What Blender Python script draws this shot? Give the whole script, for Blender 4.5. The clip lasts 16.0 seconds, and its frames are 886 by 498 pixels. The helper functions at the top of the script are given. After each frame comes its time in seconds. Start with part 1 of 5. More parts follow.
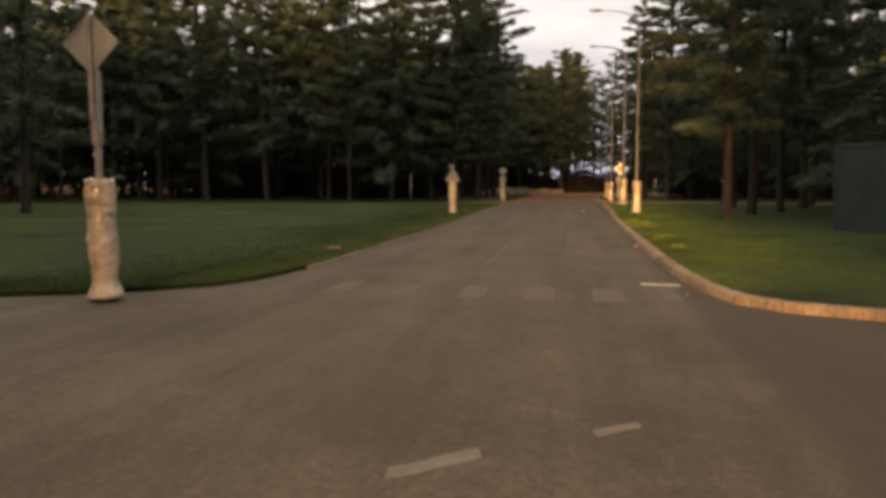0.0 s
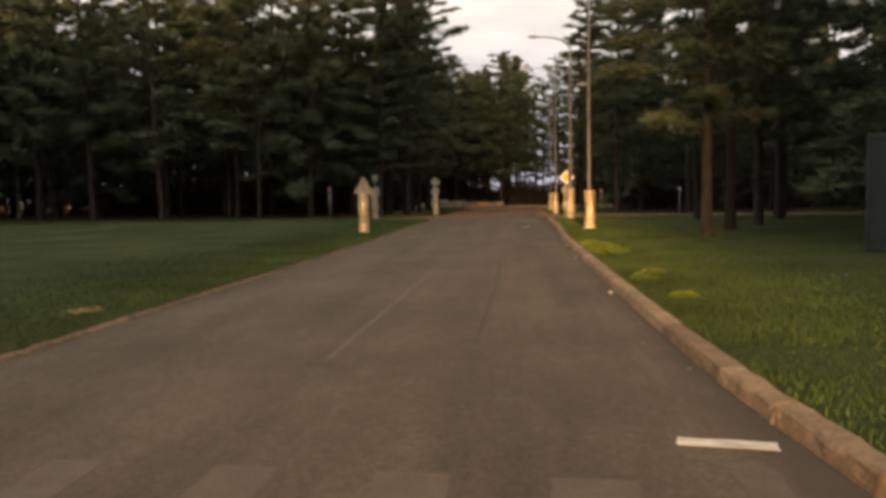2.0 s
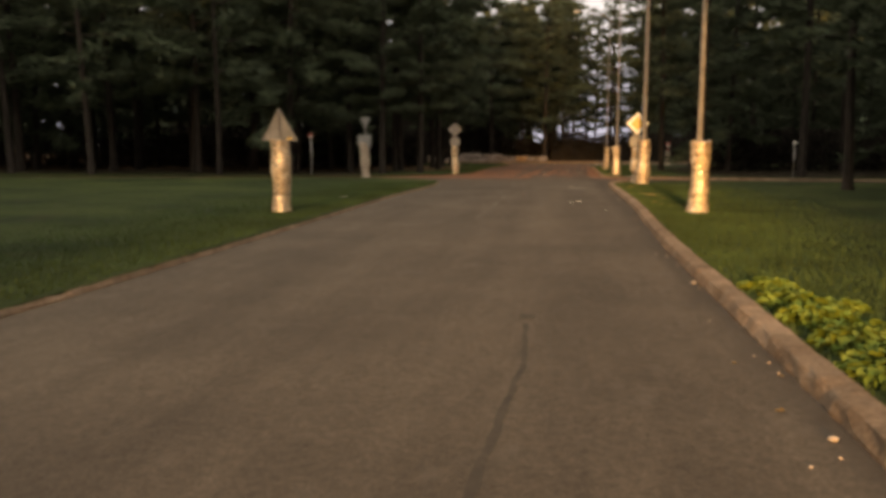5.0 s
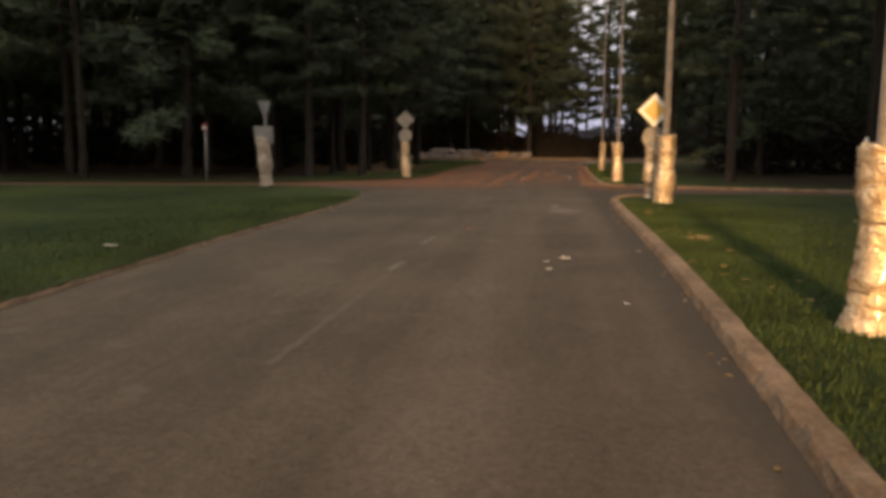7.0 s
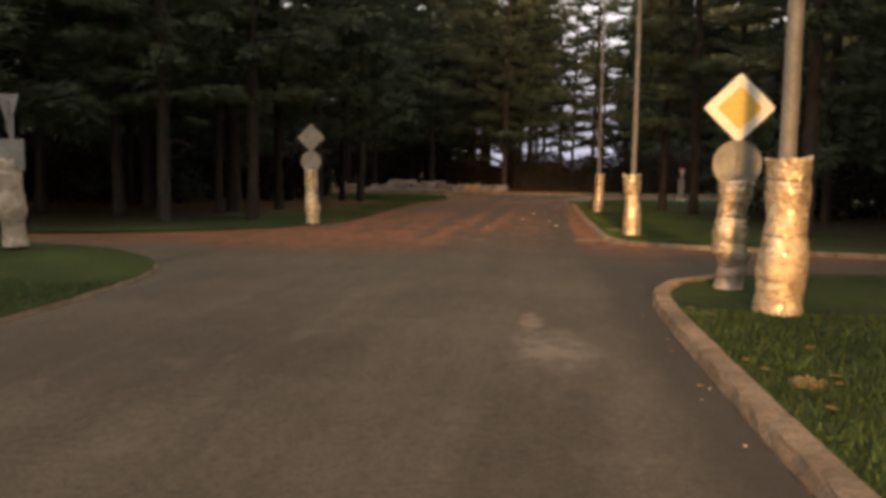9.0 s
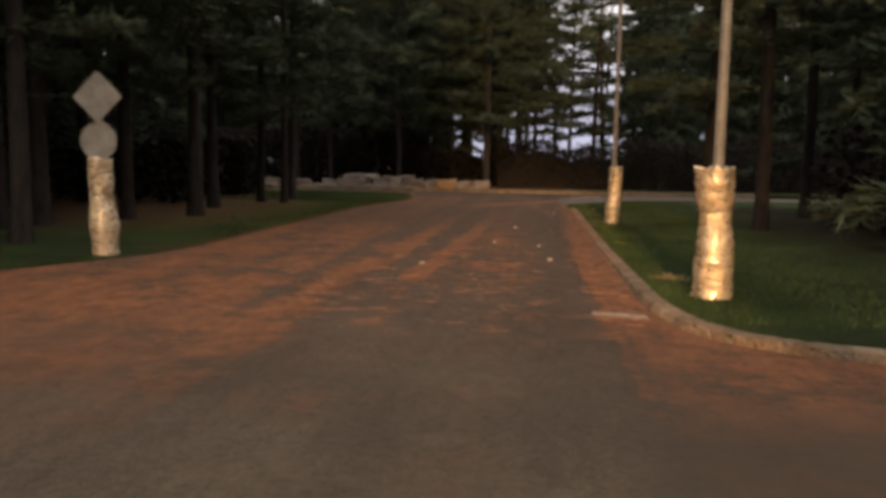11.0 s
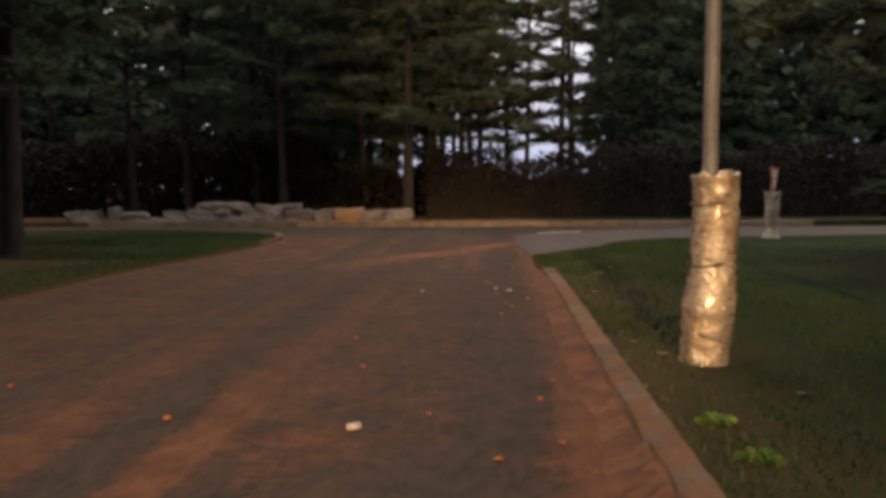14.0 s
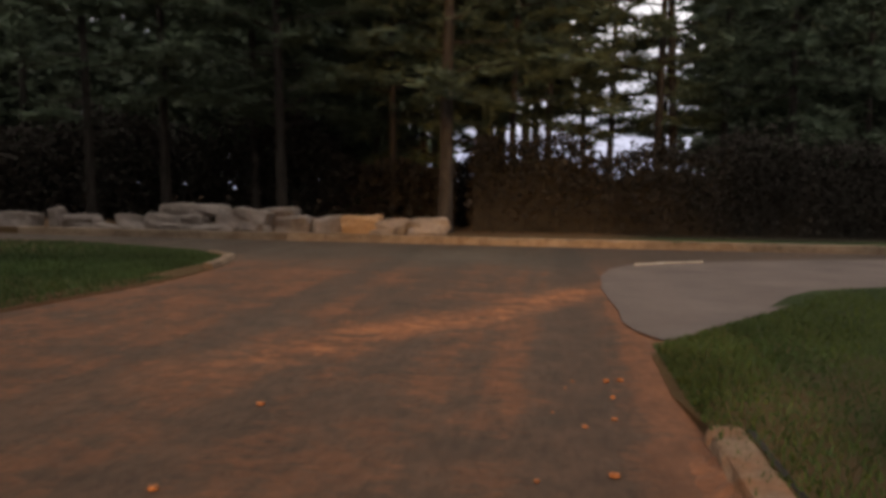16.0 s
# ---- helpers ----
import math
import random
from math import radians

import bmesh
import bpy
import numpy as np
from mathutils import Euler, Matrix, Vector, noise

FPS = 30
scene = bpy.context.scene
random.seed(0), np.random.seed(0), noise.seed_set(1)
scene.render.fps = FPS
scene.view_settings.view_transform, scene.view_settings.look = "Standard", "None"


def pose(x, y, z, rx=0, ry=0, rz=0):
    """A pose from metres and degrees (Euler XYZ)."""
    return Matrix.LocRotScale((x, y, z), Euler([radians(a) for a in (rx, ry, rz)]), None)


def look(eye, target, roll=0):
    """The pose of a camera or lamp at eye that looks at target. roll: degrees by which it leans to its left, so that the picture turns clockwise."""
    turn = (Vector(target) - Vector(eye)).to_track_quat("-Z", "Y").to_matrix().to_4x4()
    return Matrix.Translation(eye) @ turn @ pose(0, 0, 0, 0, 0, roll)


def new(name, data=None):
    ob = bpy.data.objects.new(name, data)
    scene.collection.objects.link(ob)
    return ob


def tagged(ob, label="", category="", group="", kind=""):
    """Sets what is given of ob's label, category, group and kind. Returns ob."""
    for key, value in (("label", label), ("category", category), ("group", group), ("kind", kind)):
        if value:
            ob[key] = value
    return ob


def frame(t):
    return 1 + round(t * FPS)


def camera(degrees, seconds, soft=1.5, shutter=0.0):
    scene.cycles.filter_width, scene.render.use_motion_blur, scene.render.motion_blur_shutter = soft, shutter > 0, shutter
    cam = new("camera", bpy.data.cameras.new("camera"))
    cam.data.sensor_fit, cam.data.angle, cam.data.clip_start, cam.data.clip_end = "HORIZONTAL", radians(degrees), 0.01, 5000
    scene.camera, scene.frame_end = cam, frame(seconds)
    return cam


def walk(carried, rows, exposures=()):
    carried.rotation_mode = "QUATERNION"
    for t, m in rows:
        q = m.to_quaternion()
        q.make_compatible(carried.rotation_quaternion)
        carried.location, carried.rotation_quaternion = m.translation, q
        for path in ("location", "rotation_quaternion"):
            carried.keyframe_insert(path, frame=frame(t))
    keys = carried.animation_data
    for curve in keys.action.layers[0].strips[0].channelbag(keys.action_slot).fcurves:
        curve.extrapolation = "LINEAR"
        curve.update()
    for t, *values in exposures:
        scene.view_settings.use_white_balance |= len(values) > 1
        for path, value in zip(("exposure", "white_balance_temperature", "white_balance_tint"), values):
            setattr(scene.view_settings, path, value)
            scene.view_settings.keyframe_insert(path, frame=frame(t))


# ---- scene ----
cam = camera(59.4, 16.0, soft=4.0)
PATH = [
    (0, (1.381, -4.106, 1.487), (1.051, -2.141, 1.316), -0.1),
    (0.5, (1.423, -2.245, 1.449), (1.192, -0.265, 1.289), 0.1),
    (1, (1.454, -0.489, 1.44), (1.271, 1.498, 1.295), -0.1),
    (1.5, (1.452, 1.2, 1.443), (1.28, 3.188, 1.304), -0.5),
    (2, (1.483, 3.056, 1.412), (1.295, 5.042, 1.275), -0.9),
    (2.5, (1.526, 5.194, 1.38), (1.322, 7.176, 1.207), -0.7),
    (3, (1.495, 7.355, 1.385), (1.28, 9.334, 1.189), -0.3),
    (3.5, (1.45, 9.53, 1.399), (1.191, 11.498, 1.155), 0.0),
    (4, (1.441, 11.824, 1.397), (1.154, 13.785, 1.131), -0.1),
    (4.5, (1.482, 14.155, 1.368), (1.193, 16.116, 1.097), -0.2),
    (5, (1.482, 16.426, 1.379), (1.184, 18.387, 1.122), 0.0),
    (7.5, (1.803, 29.377, 1.555), (1.538, 31.339, 1.276), 0.3),
    (8, (1.852, 32.151, 1.55), (1.596, 34.116, 1.284), 0.2),
    (8.5, (1.887, 34.812, 1.499), (1.659, 36.785, 1.268), -0.2),
    (9, (1.833, 37.469, 1.504), (1.607, 39.446, 1.305), 0.7),
    (11.5, (2.174, 49.758, 1.462), (1.968, 51.734, 1.23), 0.9),
    (12, (2.23, 52.193, 1.467), (2.023, 54.166, 1.213), 1.0),
    (12.5, (2.301, 54.671, 1.46), (2.13, 56.649, 1.219), 0.2),
    (13, (2.39, 57.0, 1.466), (2.244, 58.989, 1.31), -0.1),
    (13.5, (2.506, 59.269, 1.432), (2.398, 61.262, 1.31), -0.5),
    (14, (2.607, 61.467, 1.374), (2.511, 63.459, 1.217), -0.4),
    (14.5, (2.65, 63.508, 1.389), (2.556, 65.497, 1.201), -0.4),
    (15, (2.653, 65.61, 1.386), (2.534, 67.598, 1.208), 0.1),
    (15.5, (2.662, 67.693, 1.386), (2.474, 69.674, 1.19), 0.6),
    (16, (2.75, 69.842, 1.329), (2.478, 71.817, 1.18), 0.7),
]
walk(cam, [(t, look(eye, target, roll)) for t, eye, target, roll in PATH],
     exposures=[(0.0, 0.73, 8250, 10), (1.2, 0.55, 8050, 10), (2.0, 0.69, 8450, 10), (3.0, 0.85, 9050, 10), (4.0, 0.79, 8850, 10), (5.0, 0.81, 8850, 10), (7.5, 0.69, 7650, 10), (9.0, 0.85, 7950, 10), (11.5, 0.77, 7600, 10),
                (13.2, 0.75, 8000, 10), (14.5, 0.86, 6300, 10), (15.0, 0.82, 5800, 10), (15.5, 0.82, 6450, 10), (16.0, 0.98, 7300, 10)])

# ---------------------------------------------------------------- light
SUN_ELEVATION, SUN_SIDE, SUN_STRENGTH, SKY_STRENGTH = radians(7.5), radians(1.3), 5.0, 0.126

world = bpy.data.worlds.new("dusk_sky")
scene.world = world
world.use_nodes = True
wn, wl = world.node_tree.nodes, world.node_tree.links
wn.clear()
w_out = wn.new("ShaderNodeOutputWorld")
w_bg = wn.new("ShaderNodeBackground")
w_sky = wn.new("ShaderNodeTexSky")
w_sky.sky_type, w_sky.sun_disc = "NISHITA", False
w_sky.sun_elevation, w_sky.sun_rotation = SUN_ELEVATION, radians(180) + SUN_SIDE
w_sky.air_density, w_sky.dust_density, w_sky.ozone_density = 1.0, 4.0, 1.0
w_co = wn.new("ShaderNodeTexCoord")
w_map = wn.new("ShaderNodeMapping")
w_map.inputs["Scale"].default_value = (2.0, 2.0, 7.0)
w_noise = wn.new("ShaderNodeTexNoise")
w_noise.inputs["Scale"].default_value, w_noise.inputs["Detail"].default_value = 2.6, 7.0
w_ramp = wn.new("ShaderNodeValToRGB")
w_ramp.color_ramp.elements[0].position, w_ramp.color_ramp.elements[0].color = 0.35, (5.6, 5.5, 5.7, 1)
w_ramp.color_ramp.elements[1].position, w_ramp.color_ramp.elements[1].color = 0.68, (8.0, 7.8, 7.7, 1)
w_mix = wn.new("ShaderNodeMix")
w_mix.data_type = "RGBA"
w_mix.inputs["Factor"].default_value = 0.88
wl.new(w_co.outputs["Generated"], w_map.inputs["Vector"])
wl.new(w_map.outputs["Vector"], w_noise.inputs["Vector"])
wl.new(w_noise.outputs["Fac"], w_ramp.inputs["Fac"])
wl.new(w_sky.outputs["Color"], w_mix.inputs["A"])
wl.new(w_ramp.outputs["Color"], w_mix.inputs["B"])
# clouds thin out to a cool band low over the horizon
w_sep = wn.new("ShaderNodeSeparateXYZ")
w_low = wn.new("ShaderNodeValToRGB")
w_low.color_ramp.elements[0].position, w_low.color_ramp.elements[0].color = 0.04, (0.42, 0.47, 0.68, 1)
w_low.color_ramp.elements[1].position, w_low.color_ramp.elements[1].color = 0.36, (1, 1, 1, 1)
w_mul = wn.new("ShaderNodeMix")
w_mul.data_type, w_mul.blend_type = "RGBA", "MULTIPLY"
w_mul.inputs["Factor"].default_value = 1.0
wl.new(w_co.outputs["Generated"], w_sep.inputs[0])
wl.new(w_sep.outputs[2], w_low.inputs["Fac"])
wl.new(w_mix.outputs["Result"], w_mul.inputs["A"])
wl.new(w_low.outputs["Color"], w_mul.inputs["B"])
wl.new(w_mul.outputs["Result"], w_bg.inputs["Color"])
w_bg.inputs["Strength"].default_value = SKY_STRENGTH
wl.new(w_bg.outputs["Background"], w_out.inputs["Surface"])

# low warm sun lamp, added to stand in for the vehicle's headlights
sun_data = bpy.data.lights.new("headlight_sun", "SUN")
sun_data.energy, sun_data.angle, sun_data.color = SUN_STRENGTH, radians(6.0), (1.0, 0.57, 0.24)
sun = new("headlight_sun", sun_data)
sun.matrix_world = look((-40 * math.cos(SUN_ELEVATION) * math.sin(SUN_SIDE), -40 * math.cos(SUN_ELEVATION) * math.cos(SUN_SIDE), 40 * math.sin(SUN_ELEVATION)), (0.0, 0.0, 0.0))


# ---------------------------------------------------------------- materials
class Mat:
    """A node material with short ways to add nodes."""

    def __init__(self, name, rough=0.8, metal=0.0, spec=0.5):
        self.m = bpy.data.materials.new(name)
        self.m.use_nodes = True
        self.n, self.l = self.m.node_tree.nodes, self.m.node_tree.links
        self.b = self.n["Principled BSDF"]
        self.b.inputs["Roughness"].default_value = rough
        self.b.inputs["Metallic"].default_value = metal
        self.b.inputs["Specular IOR Level"].default_value = spec
        self.co = self.n.new("ShaderNodeTexCoord").outputs["Object"]

    def pos(self):
        return self.n.new("ShaderNodeNewGeometry").outputs["Position"]

    def map(self, vec, scale, loc=(0, 0, 0)):
        k = self.n.new("ShaderNodeMapping")
        k.inputs["Scale"].default_value, k.inputs["Location"].default_value = scale, loc
        self.l.new(vec, k.inputs["Vector"])
        return k.outputs["Vector"]

    def noise(self, vec, scale, detail=4.0, rough=0.55, dist=0.0):
        k = self.n.new("ShaderNodeTexNoise")
        k.inputs["Scale"].default_value, k.inputs["Detail"].default_value = scale, detail
        k.inputs["Roughness"].default_value, k.inputs["Distortion"].default_value = rough, dist
        self.l.new(vec, k.inputs["Vector"])
        return k.outputs["Fac"]

    def voronoi(self, vec, scale, out="Distance", feature="F1"):
        k = self.n.new("ShaderNodeTexVoronoi")
        k.feature = feature
        k.inputs["Scale"].default_value = scale
        self.l.new(vec, k.inputs["Vector"])
        return k.outputs[out]

    def ramp(self, fac, *stops):
        k = self.n.new("ShaderNodeValToRGB")
        e = k.color_ramp.elements
        while len(e) < len(stops):
            e.new(0.5)
        for el, (p, c) in zip(e, stops):
            el.position = p
            el.color = (c, c, c, 1) if not isinstance(c, tuple) else (*c, 1)
        self.l.new(fac, k.inputs["Fac"])
        return k.outputs["Color"]

    def mix(self, fac, a, b, mode="MIX"):
        k = self.n.new("ShaderNodeMix")
        k.data_type, k.blend_type = "RGBA", mode
        for key, v in (("Factor", fac), ("A", a), ("B", b)):
            if isinstance(v, (int, float)):
                k.inputs[key].default_value = v
            elif isinstance(v, tuple):
                k.inputs[key].default_value = (*v, 1)
            else:
                self.l.new(v, k.inputs[key])
        return k.outputs["Result"]

    def math(self, op, a, b=0.0, clamp=False):
        k = self.n.new("ShaderNodeMath")
        k.operation, k.use_clamp = op, clamp
        for i, v in enumerate((a, b)):
            if isinstance(v, (int, float)):
                k.inputs[i].default_value = v
            else:
                self.l.new(v, k.inputs[i])
        return k.outputs[0]

    def axis(self, vec, which):
        k = self.n.new("ShaderNodeSeparateXYZ")
        self.l.new(vec, k.inputs[0])
        return k.outputs[which]

    def step(self, v, a, b):
        """0 at a, 1 at b, smooth between."""
        k = self.n.new("ShaderNodeMapRange")
        k.interpolation_type = "SMOOTHSTEP"
        k.inputs["From Min"].default_value, k.inputs["From Max"].default_value = a, b
        self.l.new(v, k.inputs["Value"])
        return k.outputs["Result"]

    def random(self):
        return self.n.new("ShaderNodeObjectInfo").outputs["Random"]

    def island(self):
        return self.n.new("ShaderNodeNewGeometry").outputs["Random Per Island"]

    def color(self, c):
        if isinstance(c, tuple):
            self.b.inputs["Base Color"].default_value = (*c, 1)
        else:
            self.l.new(c, self.b.inputs["Base Color"])
        return self

    def rough(self, r):
        self.l.new(r, self.b.inputs["Roughness"])
        return self

    def bump(self, h, strength=0.4, dist=0.02):
        k = self.n.new("ShaderNodeBump")
        k.inputs["Strength"].default_value, k.inputs["Distance"].default_value = strength, dist
        self.l.new(h, k.inputs["Height"])
        self.l.new(k.outputs["Normal"], self.b.inputs["Normal"])
        return self


def asphalt_material():
    k = Mat("worn_asphalt", 0.88, spec=0.3)
    p = k.pos()
    x, y = k.axis(p, 0), k.axis(p, 1)
    base = k.ramp(k.noise(p, 0.45, 5), (0.3, (0.057, 0.046, 0.036)), (0.7, (0.093, 0.075, 0.058)))
    grain = k.ramp(k.noise(p, 55, 3, 0.7), (0.35, 0.72), (0.7, 1.22))
    base = k.mix(1.0, base, grain, "MULTIPLY")
    base = k.mix(1.0, base, k.ramp(k.noise(p, 16, 5, 0.8), (0.36, 0.74), (0.64, 1.26)), "MULTIPLY")
    mottle = k.ramp(k.noise(k.map(p, (1.0, 0.42, 1)), 6.0, 8, 0.78), (0.30, 0.80), (0.70, 1.20))
    base = k.mix(1.0, base, mottle, "MULTIPLY")
    wear = k.ramp(k.noise(k.map(p, (1.3, 0.10, 1)), 1.0, 4), (0.38, 0.84), (0.62, 1.15))
    base = k.mix(1.0, base, wear, "MULTIPLY")
    chips = k.ramp(k.voronoi(p, 38), (0.0, (0.26, 0.23, 0.20)), (0.16, (0.0, 0.0, 0.0)))
    base = k.mix(0.45, base, chips, "ADD")
    # patched spots
    spots = k.ramp(k.noise(p, 1.7, 3, 0.6), (0.60, 0.0), (0.72, 1.0))
    base = k.mix(k.math("MULTIPLY", spots, 0.35), base, (0.125, 0.108, 0.092))
    # a pale smear of dust and a dark damp spot before the side road
    def blot(cx, cy, rx, ry):
        u = k.math("MULTIPLY", k.math("SUBTRACT", x, cx), 1.0 / rx)
        v = k.math("MULTIPLY", k.math("SUBTRACT", y, cy), 1.0 / ry)
        r = k.math("ADD", k.math("MULTIPLY", u, u), k.math("MULTIPLY", v, v))
        return k.math("SUBTRACT", 1.0, k.step(k.math("ADD", r, k.math("MULTIPLY", k.noise(p, 3.2, 7, 0.75), 4.0)), 1.5, 3.1))
    base = k.mix(k.math("MULTIPLY", blot(2.05, 44.1, 0.42, 0.9), 0.75), base, (0.21, 0.175, 0.15))
    base = k.mix(k.math("MULTIPLY", blot(1.85, 45.3, 0.14, 0.6), 0.75), base, (0.24, 0.18, 0.15))
    base = k.mix(k.math("MULTIPLY", blot(2.2, 42.5, 0.22, 0.5), 0.7), base, (0.045, 0.037, 0.032))
    # darker, brownish strip with a ragged edge along the right kerb
    gut = k.step(k.math("ADD", x, k.math("MULTIPLY", k.noise(k.map(p, (2.0, 0.7, 1)), 2.0, 5, 0.7), 0.55)), 2.85, 3.25)
    base = k.mix(k.math("MULTIPLY", gut, 0.7), base, (0.040, 0.033, 0.028))
    # red clay carried onto the road beyond the crossing
    zone = k.math("MULTIPLY", k.step(k.math("ADD", y, k.math("MULTIPLY", k.noise(p, 0.5, 3), 6.0)), 52.8, 59.0), 1.0)
    fade = k.math("SUBTRACT", 1.0, k.math("MULTIPLY", k.step(k.math("ADD", y, k.math("MULTIPLY", k.noise(p, 0.4, 3), 5.0)), 83.5, 88.0), 0.88))
    zone = k.math("MULTIPLY", zone, fade)
    streak = k.noise(k.map(p, (1.7, 0.06, 1)), 1.2, 5, 0.62, 0.5)
    clump = k.noise(k.map(p, (0.75, 1.0, 1)), 1.3, 10, 0.74, 0.1)
    fine = k.noise(k.map(p, (0.8, 1.7, 1)), 7.5, 8, 0.75, 0.1)
    wob = k.math("MULTIPLY", k.math("SUBTRACT", k.noise(k.map(p, (0.6, 0.3, 1)), 1.0, 5, 0.65), 0.5), 0.55)
    xw = k.math("ADD", x, wob)

    def band(at, drift, half, gain):
        """A lane along the road whose place drifts with the way along it."""
        centre = k.math("ADD", at, k.math("MULTIPLY", k.math("SUBTRACT", y, 58.0), drift))
        off = k.math("ABSOLUTE", k.math("SUBTRACT", xw, centre))
        return k.math("MULTIPLY", k.math("SUBTRACT", 1.0, k.step(off, half * 0.45, half * 1.5)), gain)

    # ridges of clay dropped between the wheels, dark tracks rolled clean beside them
    ridge_stop = k.math("SUBTRACT", 1.0, k.step(y, 66.0, 74.0))
    lanes = k.math("ADD", band(0.74, 0.042, 0.15, 0.13), band(-0.12, 0.030, 0.24, 0.08))
    lanes = k.math("MULTIPLY", lanes, k.math("MULTIPLY", ridge_stop, k.step(y, 55.0, 58.5)))
    tracks = k.math("ADD", band(2.53, 0.020, 0.24, 0.13), k.math("ADD", band(0.34, 0.034, 0.16, 0.07), band(-0.75, 0.02, 0.16, 0.05)))
    gutter = k.step(k.math("ADD", xw, k.math("MULTIPLY", k.math("SUBTRACT", y, 55.0), -0.025)), 2.74, 2.92)
    left = k.math("SUBTRACT", 1.0, k.step(xw, -1.3, -0.2))
    clean = k.math("MULTIPLY", k.math("MULTIPLY", k.step(x, -0.2, 0.4), k.math("SUBTRACT", 1.0, k.step(y, 55.0, 58.5))), 0.07)
    # a bar of dropped clay lies across the road before the junction
    across = k.math("ABSOLUTE", k.math("SUBTRACT", k.math("ADD", y, k.math("MULTIPLY", k.noise(p, 0.8, 5, 0.65), 2.4)), k.math("ADD", 76.3, k.math("MULTIPLY", x, 1.55))))
    across = k.math("MULTIPLY", k.math("SUBTRACT", 1.0, k.step(across, 0.2, 1.2)), k.step(x, -0.6, 1.0))
    # clay tracked out of the left side road
    mouth = k.math("MULTIPLY", k.math("SUBTRACT", 1.0, k.step(x, -0.5, 2.8)), k.math("SUBTRACT", 1.0, k.step(y, 53.5, 57.5)))
    d = k.math("ADD", k.math("MULTIPLY", streak, 0.35), k.math("ADD", k.math("MULTIPLY", clump, 0.66), k.math("MULTIPLY", fine, 0.52)))
    d = k.math("SUBTRACT", d, k.math("ADD", 0.752, k.math("ADD", tracks, clean)))
    d = k.math("ADD", d, k.math("ADD", k.math("MULTIPLY", left, 0.055), k.math("MULTIPLY", gutter, 0.15)))
    d = k.math("ADD", d, k.math("ADD", lanes, k.math("MULTIPLY", mouth, 0.07)))
    # further on the clay is rolled into an even brown skin
    rolled = k.step(k.math("ADD", y, k.math("MULTIPLY", clump, 4.0)), 65.0, 71.0)
    rolled = k.math("MULTIPLY", rolled, k.math("SUBTRACT", 1.0, k.math("MULTIPLY", k.step(y, 72.0, 76.5), 0.55)))
    mask = k.math("MULTIPLY", k.math("MULTIPLY", k.step(d, -0.02, 0.11), zone), k.math("SUBTRACT", 1.0, k.math("MULTIPLY", rolled, 0.62)))
    mask = k.math("MAXIMUM", mask, k.math("MULTIPLY", k.math("MULTIPLY", across, zone), k.step(k.math("ADD", k.math("MULTIPLY", clump, 0.6), k.math("MULTIPLY", fine, 0.5)), 0.46, 0.60)))
    # a thin brown film of dust between the lumps
    base = k.mix(k.math("MULTIPLY", zone, k.math("ADD", 0.62, k.math("MULTIPLY", rolled, 0.26))), base, k.ramp(k.noise(p, 2.2, 6, 0.7), (0.3, (0.044, 0.028, 0.020)), (0.7, (0.102, 0.056, 0.036))))
    rubble = k.ramp(k.noise(k.map(p, (1.4, 0.5, 1)), 9.0, 8, 0.8), (0.30, 0.45), (0.70, 1.6))
    base = k.mix(k.math("MULTIPLY", zone, 0.7), base, rubble, "MULTIPLY")
    clay = k.ramp(k.noise(p, 3.2, 7, 0.68), (0.3, (0.110, 0.043, 0.023)), (0.7, (0.300, 0.116, 0.050)))
    base = k.mix(k.math("MULTIPLY", mask, 0.86), base, k.mix(0.55, clay, rubble, "MULTIPLY"))
    # fresh bright crumbs of clay, thrown across the lane in broken bars
    bars = k.noise(k.map(p, (0.8, 1.15, 1)), 2.9, 9, 0.76, 0.1)
    where = k.math("MULTIPLY", k.step(x, -3.0, 0.4), k.math("MULTIPLY", k.step(y, 53.0, 56.0), k.math("SUBTRACT", 1.0, k.step(y, 60.5, 65.0))))
    where = k.math("MULTIPLY", where, k.math("SUBTRACT", 1.0, k.math("MULTIPLY", tracks, 5.0, True), True))
    fresh = k.math("MULTIPLY", k.step(bars, 0.52, 0.63), where)
    base = k.mix(k.math("MULTIPLY", fresh, 0.62), base, k.mix(0.65, (0.50, 0.20, 0.085), rubble, "MULTIPLY"))
    base = k.mix(k.math("MULTIPLY", k.math("MULTIPLY", across, zone), k.math("MULTIPLY", k.step(bars, 0.44, 0.60), 0.6)), base, k.mix(0.5, (0.40, 0.155, 0.065), rubble, "MULTIPLY"))
    k.color(base)
    h = k.math("ADD", k.noise(p, 90, 3, 0.7), k.math("MULTIPLY", mask, k.math("MULTIPLY", fine, 1.6)))
    k.bump(h, 0.55, 0.012)
    return k.m


